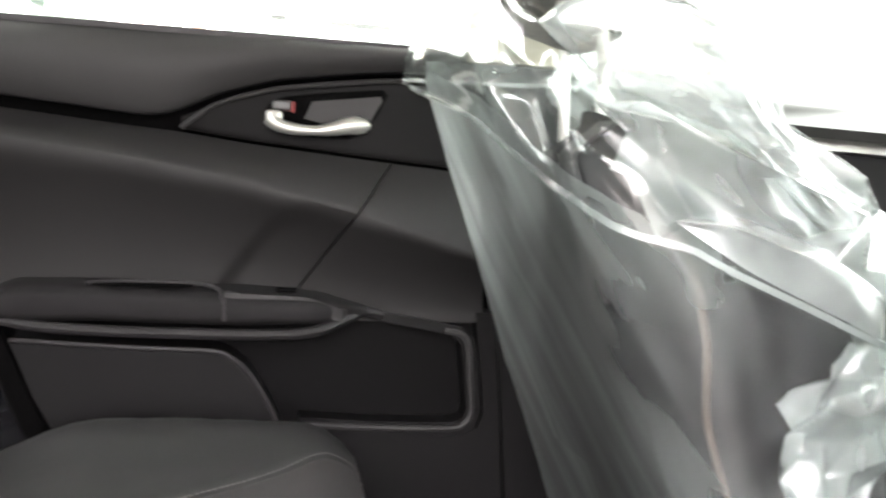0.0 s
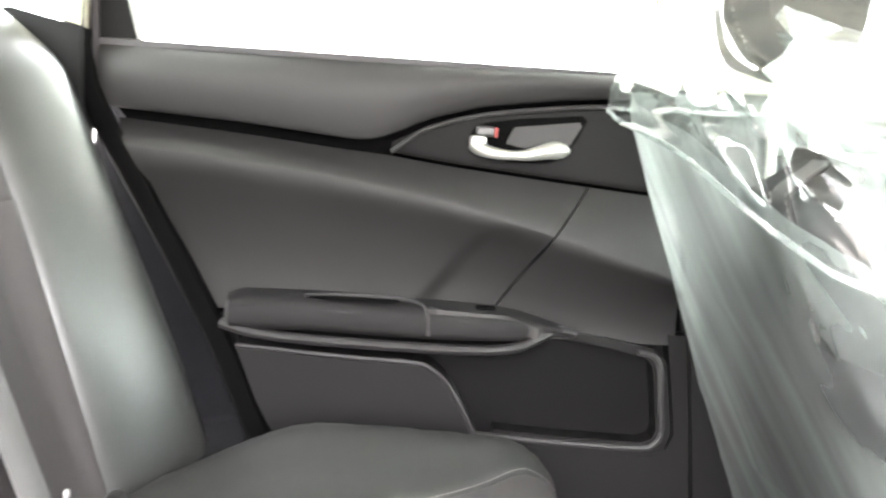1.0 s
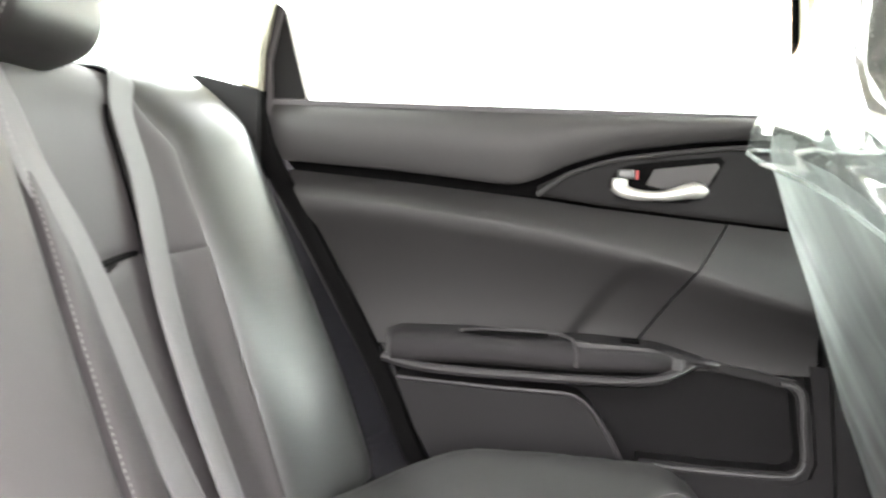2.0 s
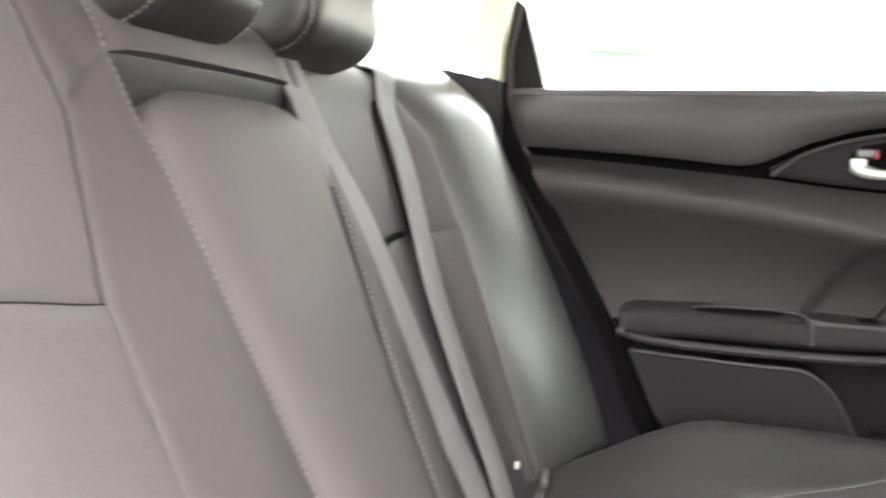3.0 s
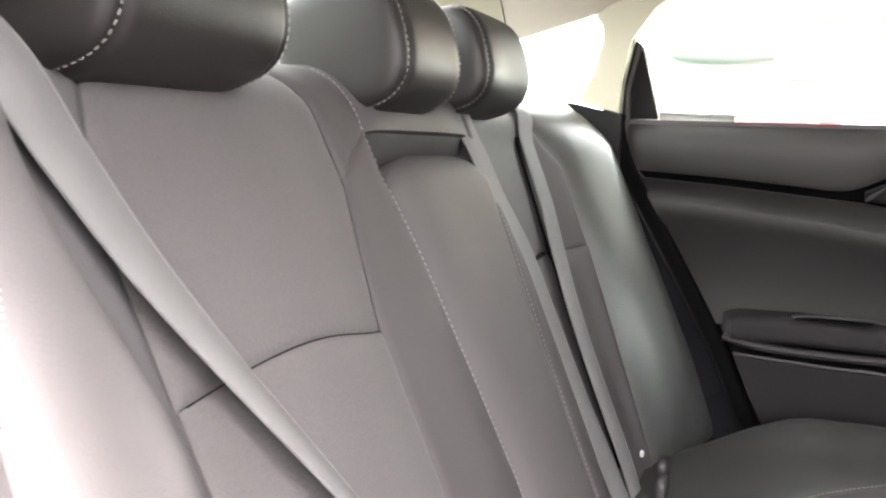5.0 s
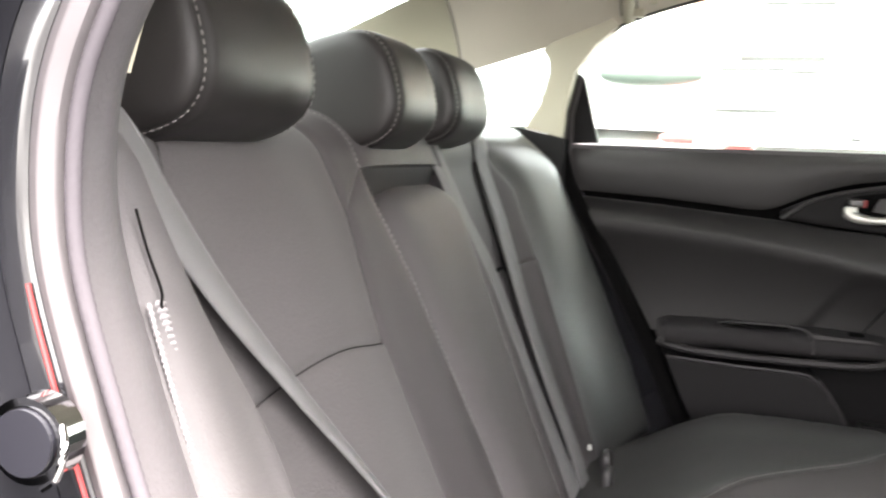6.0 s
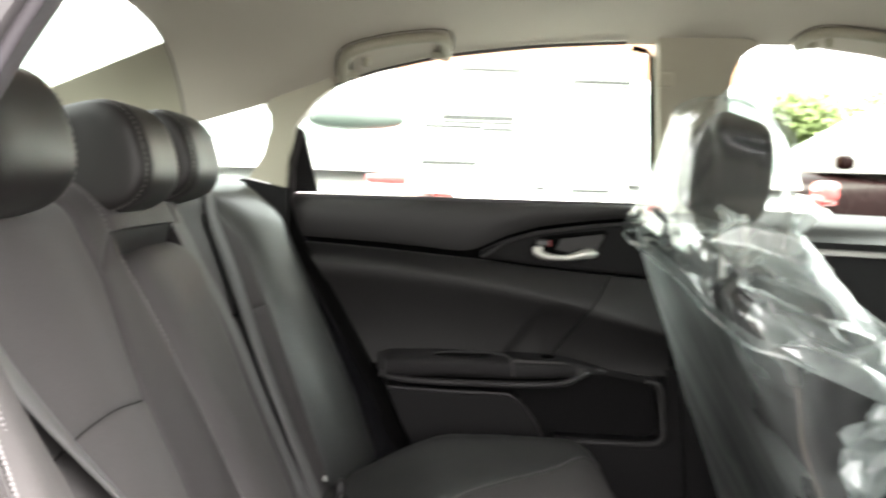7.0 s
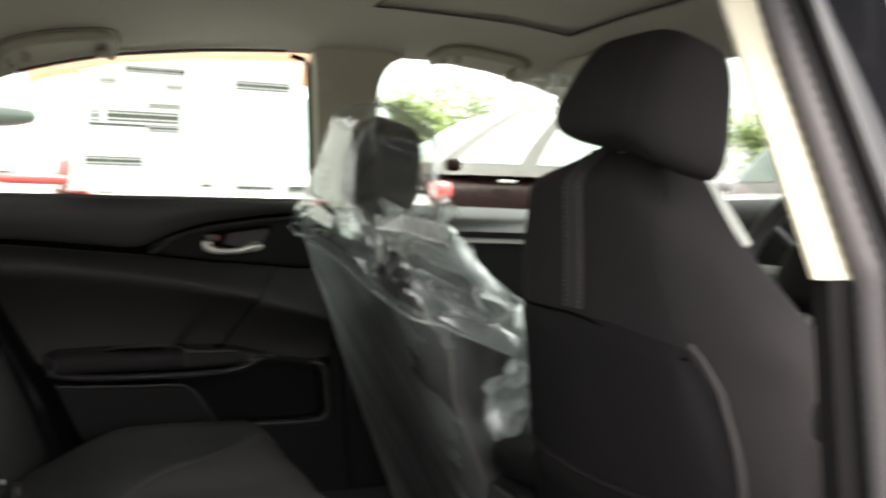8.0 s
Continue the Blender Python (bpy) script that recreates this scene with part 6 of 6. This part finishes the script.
# ---- outside: parked cars, building, trees ----
def parked_car(name, label, L, W, H, paint, m, suv=False, hatch=-0.36, screen=None, pane=None, quarter=False, roof_tone=None):
    """A parked car, nose towards its +x, its middle at m."""
    car = tagged(new(name), label, "car")
    car.matrix_world = m
    def put(nm, geo, mat, lb="", smooth=True, owner=None):
        return finish(nm, geo[0], geo[1], mat, owner or car, lb, smooth)
    belt_z = H * 0.62
    top = lambda t: lerp_table([(0, 0.55 * H), (0.03, 0.60 * H), (0.2, belt_z + 0.02), (0.62, belt_z), (0.75, belt_z - 0.03), (0.95, 0.50 * H), (1, 0.42 * H)], t)
    bot = lambda t: lerp_table([(0, 0.32), (0.06, 0.22), (0.94, 0.2), (1, 0.28)], t)
    wid = lambda t: W / 2 * lerp_table([(0, 0.84), (0.08, 0.95), (0.3, 1.0), (0.75, 1.0), (0.93, 0.93), (1, 0.72)], t)

    def body(u, v):
        a = 2 * math.pi * u
        sg = lambda t, e: math.copysign(abs(t) ** e, t)
        zc, hz = (top(v) + bot(v)) / 2, (top(v) - bot(v)) / 2
        return Vector(((v - 0.5) * L, wid(v) * sg(math.cos(a), 0.45), zc + hz * sg(math.sin(a), 0.5)))
    vs, fs = grid(body, 40, 40, wrap=True)
    fs += [tuple(range(40)), tuple(range(39 * 40, 40 * 40))]
    put("body", (vs, fs), paint)
    r0, r1, f0, f1 = (-0.47, hatch, 0.10, 0.24) if suv else (-0.45, -0.30, 0.06, 0.22)
    f0, f1 = screen or (f0, f1)

    def cabin(u, v, grow=0.0):
        z = belt_z - 0.03 + (H - belt_z + 0.03) * v
        k = v ** 1.3
        xr, xf = (r0 + (r1 - r0) * k) * L, (f1 + (f0 - f1) * k) * L
        a = 2 * math.pi * u
        sg = lambda t, e: math.copysign(abs(t) ** e, t)
        cx, hx = (xr + xf) / 2, (xf - xr) / 2 * (1 - 0.12 * S(0.9, 1, v))
        hy = W / 2 * (0.94 - 0.2 * v - 0.1 * S(0.9, 1, v))
        return Vector((cx + (hx + grow) * sg(math.cos(a), 0.35), (hy + grow) * sg(math.sin(a), 0.35), z))
    vs, fs = grid(cabin, 48, 14, wrap=True)
    fs.append(tuple(range(13 * 48, 14 * 48)))
    put("roof_and_pillars", (vs, fs), roof_tone or paint)
    def window(u0, u1, v0=0.16, v1=0.86):
        return sheet(lambda u, v: (cabin(u0 + (u1 - u0) * u, v0 + (v1 - v0) * v, 0.006), (cabin(u0 + (u1 - u0) * u, v0 + (v1 - v0) * v, 0.006) - Vector((0, 0, 1))).normalized()), 12, 6, 0.01)
    for u0, u1, nm in ((0.13, 0.235, "front_side_window"), (0.245, 0.36, "rear_side_window"), (0.64, 0.755, "rear_side_window"), (0.765, 0.87, "front_side_window"), (0.44, 0.56, "rear_screen"), (0.93, 1.07, "windscreen")):
        put(nm, window(u0, u1), pane or M_CARGLASS, "car window glass")
    for sy in (-1, 1):
        for tx in (0.19, 0.80):
            w = put("wheel", tube([(0, -0.1, 0), (0, -0.09, 0), (0, 0.09, 0), (0, 0.1, 0)], [0.30, 0.33, 0.33, 0.30], 28), M_TYRE, "black tyre")
            w.location = ((tx - 0.5) * L, sy * (W / 2 - 0.10), 0.33)
            put("rim", tube([(0, -0.108, 0), (0, 0.108, 0)], 0.2, 20), M_SILVER, "alloy rim", owner=w)
        put("tail_lamp", softbox((-0.485 * L, sy * W * 0.385, 0.60 * H), (0.13, 0.22, 0.14), 3.5), M_TAIL, "red tail lamp")
        put("tail_lamp_bar", softbox((-0.492 * L, sy * W * 0.30, 0.555 * H), (0.10, 0.40, 0.035), 3.5), M_TAIL, "red tail lamp strip")
        put("head_lamp", softbox((0.46 * L, sy * W * 0.36, 0.46 * H), (0.25, 0.25, 0.12), 3.0), M_SILVER, "clear head lamp")
        put("mirror", softbox((0.17 * L, sy * (W / 2 + 0.05), belt_z + 0.06), (0.14, 0.2, 0.13), 3.0), paint, "door mirror")
        for tx in (-0.16, 0.04):
            put("door_handle", block((tx * L, sy * (W / 2 + 0.012), belt_z - 0.09), (0.2, 0.03, 0.03), 0.008), M_CHROME, "bright door handle")
    if quarter:
        put("quarter_window", softbox((-1.78, 0.82, 1.215), (0.36, 0.06, 0.085), 2.4), M_QUARTER, "small dark quarter window")
        put("tail_lamp_side", softbox((-1.95, 0.84, 0.995), (0.26, 0.10, 0.042), 3.5), M_TAIL, "red tail lamp strip")
    return car


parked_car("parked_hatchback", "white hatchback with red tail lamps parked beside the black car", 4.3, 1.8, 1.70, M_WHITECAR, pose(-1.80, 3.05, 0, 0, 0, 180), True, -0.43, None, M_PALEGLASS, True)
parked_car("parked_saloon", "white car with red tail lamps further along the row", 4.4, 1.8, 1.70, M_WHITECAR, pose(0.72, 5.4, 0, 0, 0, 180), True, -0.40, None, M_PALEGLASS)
# grey on this maroon roof stands in for the sky reflected there
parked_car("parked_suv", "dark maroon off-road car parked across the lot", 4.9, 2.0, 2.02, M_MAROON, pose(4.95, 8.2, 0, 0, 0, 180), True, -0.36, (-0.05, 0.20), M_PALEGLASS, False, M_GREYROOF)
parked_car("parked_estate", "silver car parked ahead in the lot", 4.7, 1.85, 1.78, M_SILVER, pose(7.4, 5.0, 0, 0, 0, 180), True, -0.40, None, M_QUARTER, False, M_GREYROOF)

bld = thing("building", "orange rendered flat-roofed shop building behind the parked cars", "building", at=(-2, 14, 0))
held(finish("wall", *block((-3.5, 15, 2.6), (17, 5, 5.2), 0.03), M_BRICK), bld)
held(finish("parapet", *block((-3.5, 15, 5.3), (17.3, 5.3, 0.25), 0.03), M_PALE_EDGE, None, "pale roof edge"), bld)


def tree(x, y, h, seed):
    rnd = random.Random(seed)
    t = thing("tree", "leafy green tree at the edge of the lot", "tree", "trees behind the lot", at=(x, y, 0))
    trunk = spline([(x, y, 0), (x + rnd.uniform(-.2, .2), y, h * 0.25), (x + rnd.uniform(-.4, .4), y + 0.2, h * 0.6)], 5)
    pieces = [tube(trunk, [0.22 * (1 - 0.06 * i) for i in range(len(trunk))], 8)]
    tips = []
    for k in range(9):
        a, b = rnd.uniform(0, 6.28), rnd.uniform(0.35, 0.6)
        p0 = Vector((x, y, h * b * 0.8))
        p1 = p0 + Vector((math.cos(a) * h * 0.25, math.sin(a) * h * 0.25, h * rnd.uniform(0.12, 0.35)))
        pieces.append(tube([p0, p0.lerp(p1, 0.5) + Vector((0, 0, 0.1)), p1], [0.09, 0.06, 0.03], 6))
        tips += [p0.lerp(p1, q) for q in (0.55, 0.8, 1.0)]
    tips.append(Vector((x, y, h * 0.85)))
    held(finish("trunk", *join(*pieces), M_BARK), t)
    vs, fs = [], []
    for p in tips:
        for k in range(150):
            c = p + Vector((rnd.gauss(0, 1), rnd.gauss(0, 1), rnd.gauss(0, 0.7))) * h * 0.085
            d1 = Vector((rnd.uniform(-1, 1), rnd.uniform(-1, 1), rnd.uniform(-1, 1))).normalized() * 0.16
            d2 = d1.orthogonal().normalized() * 0.08
            o = len(vs)
            vs += [c - d1, c + d2, c + d1, c - d2]
            fs.append((o, o + 1, o + 2, o + 3))
    held(finish("crown", vs, fs, M_LEAF, None, "loose green crown", smooth=False), t)


for k, (x, y, h) in enumerate([(16.3, 34, 6.4), (20.5, 35, 5.0), (26, 33, 5.6), (31, 30, 6.5), (38, 22, 7.5), (42, 15, 8), (44, 8, 7.5), (45, 1, 8.5), (40, -7, 7)]):
    tree(x, y, h, k)
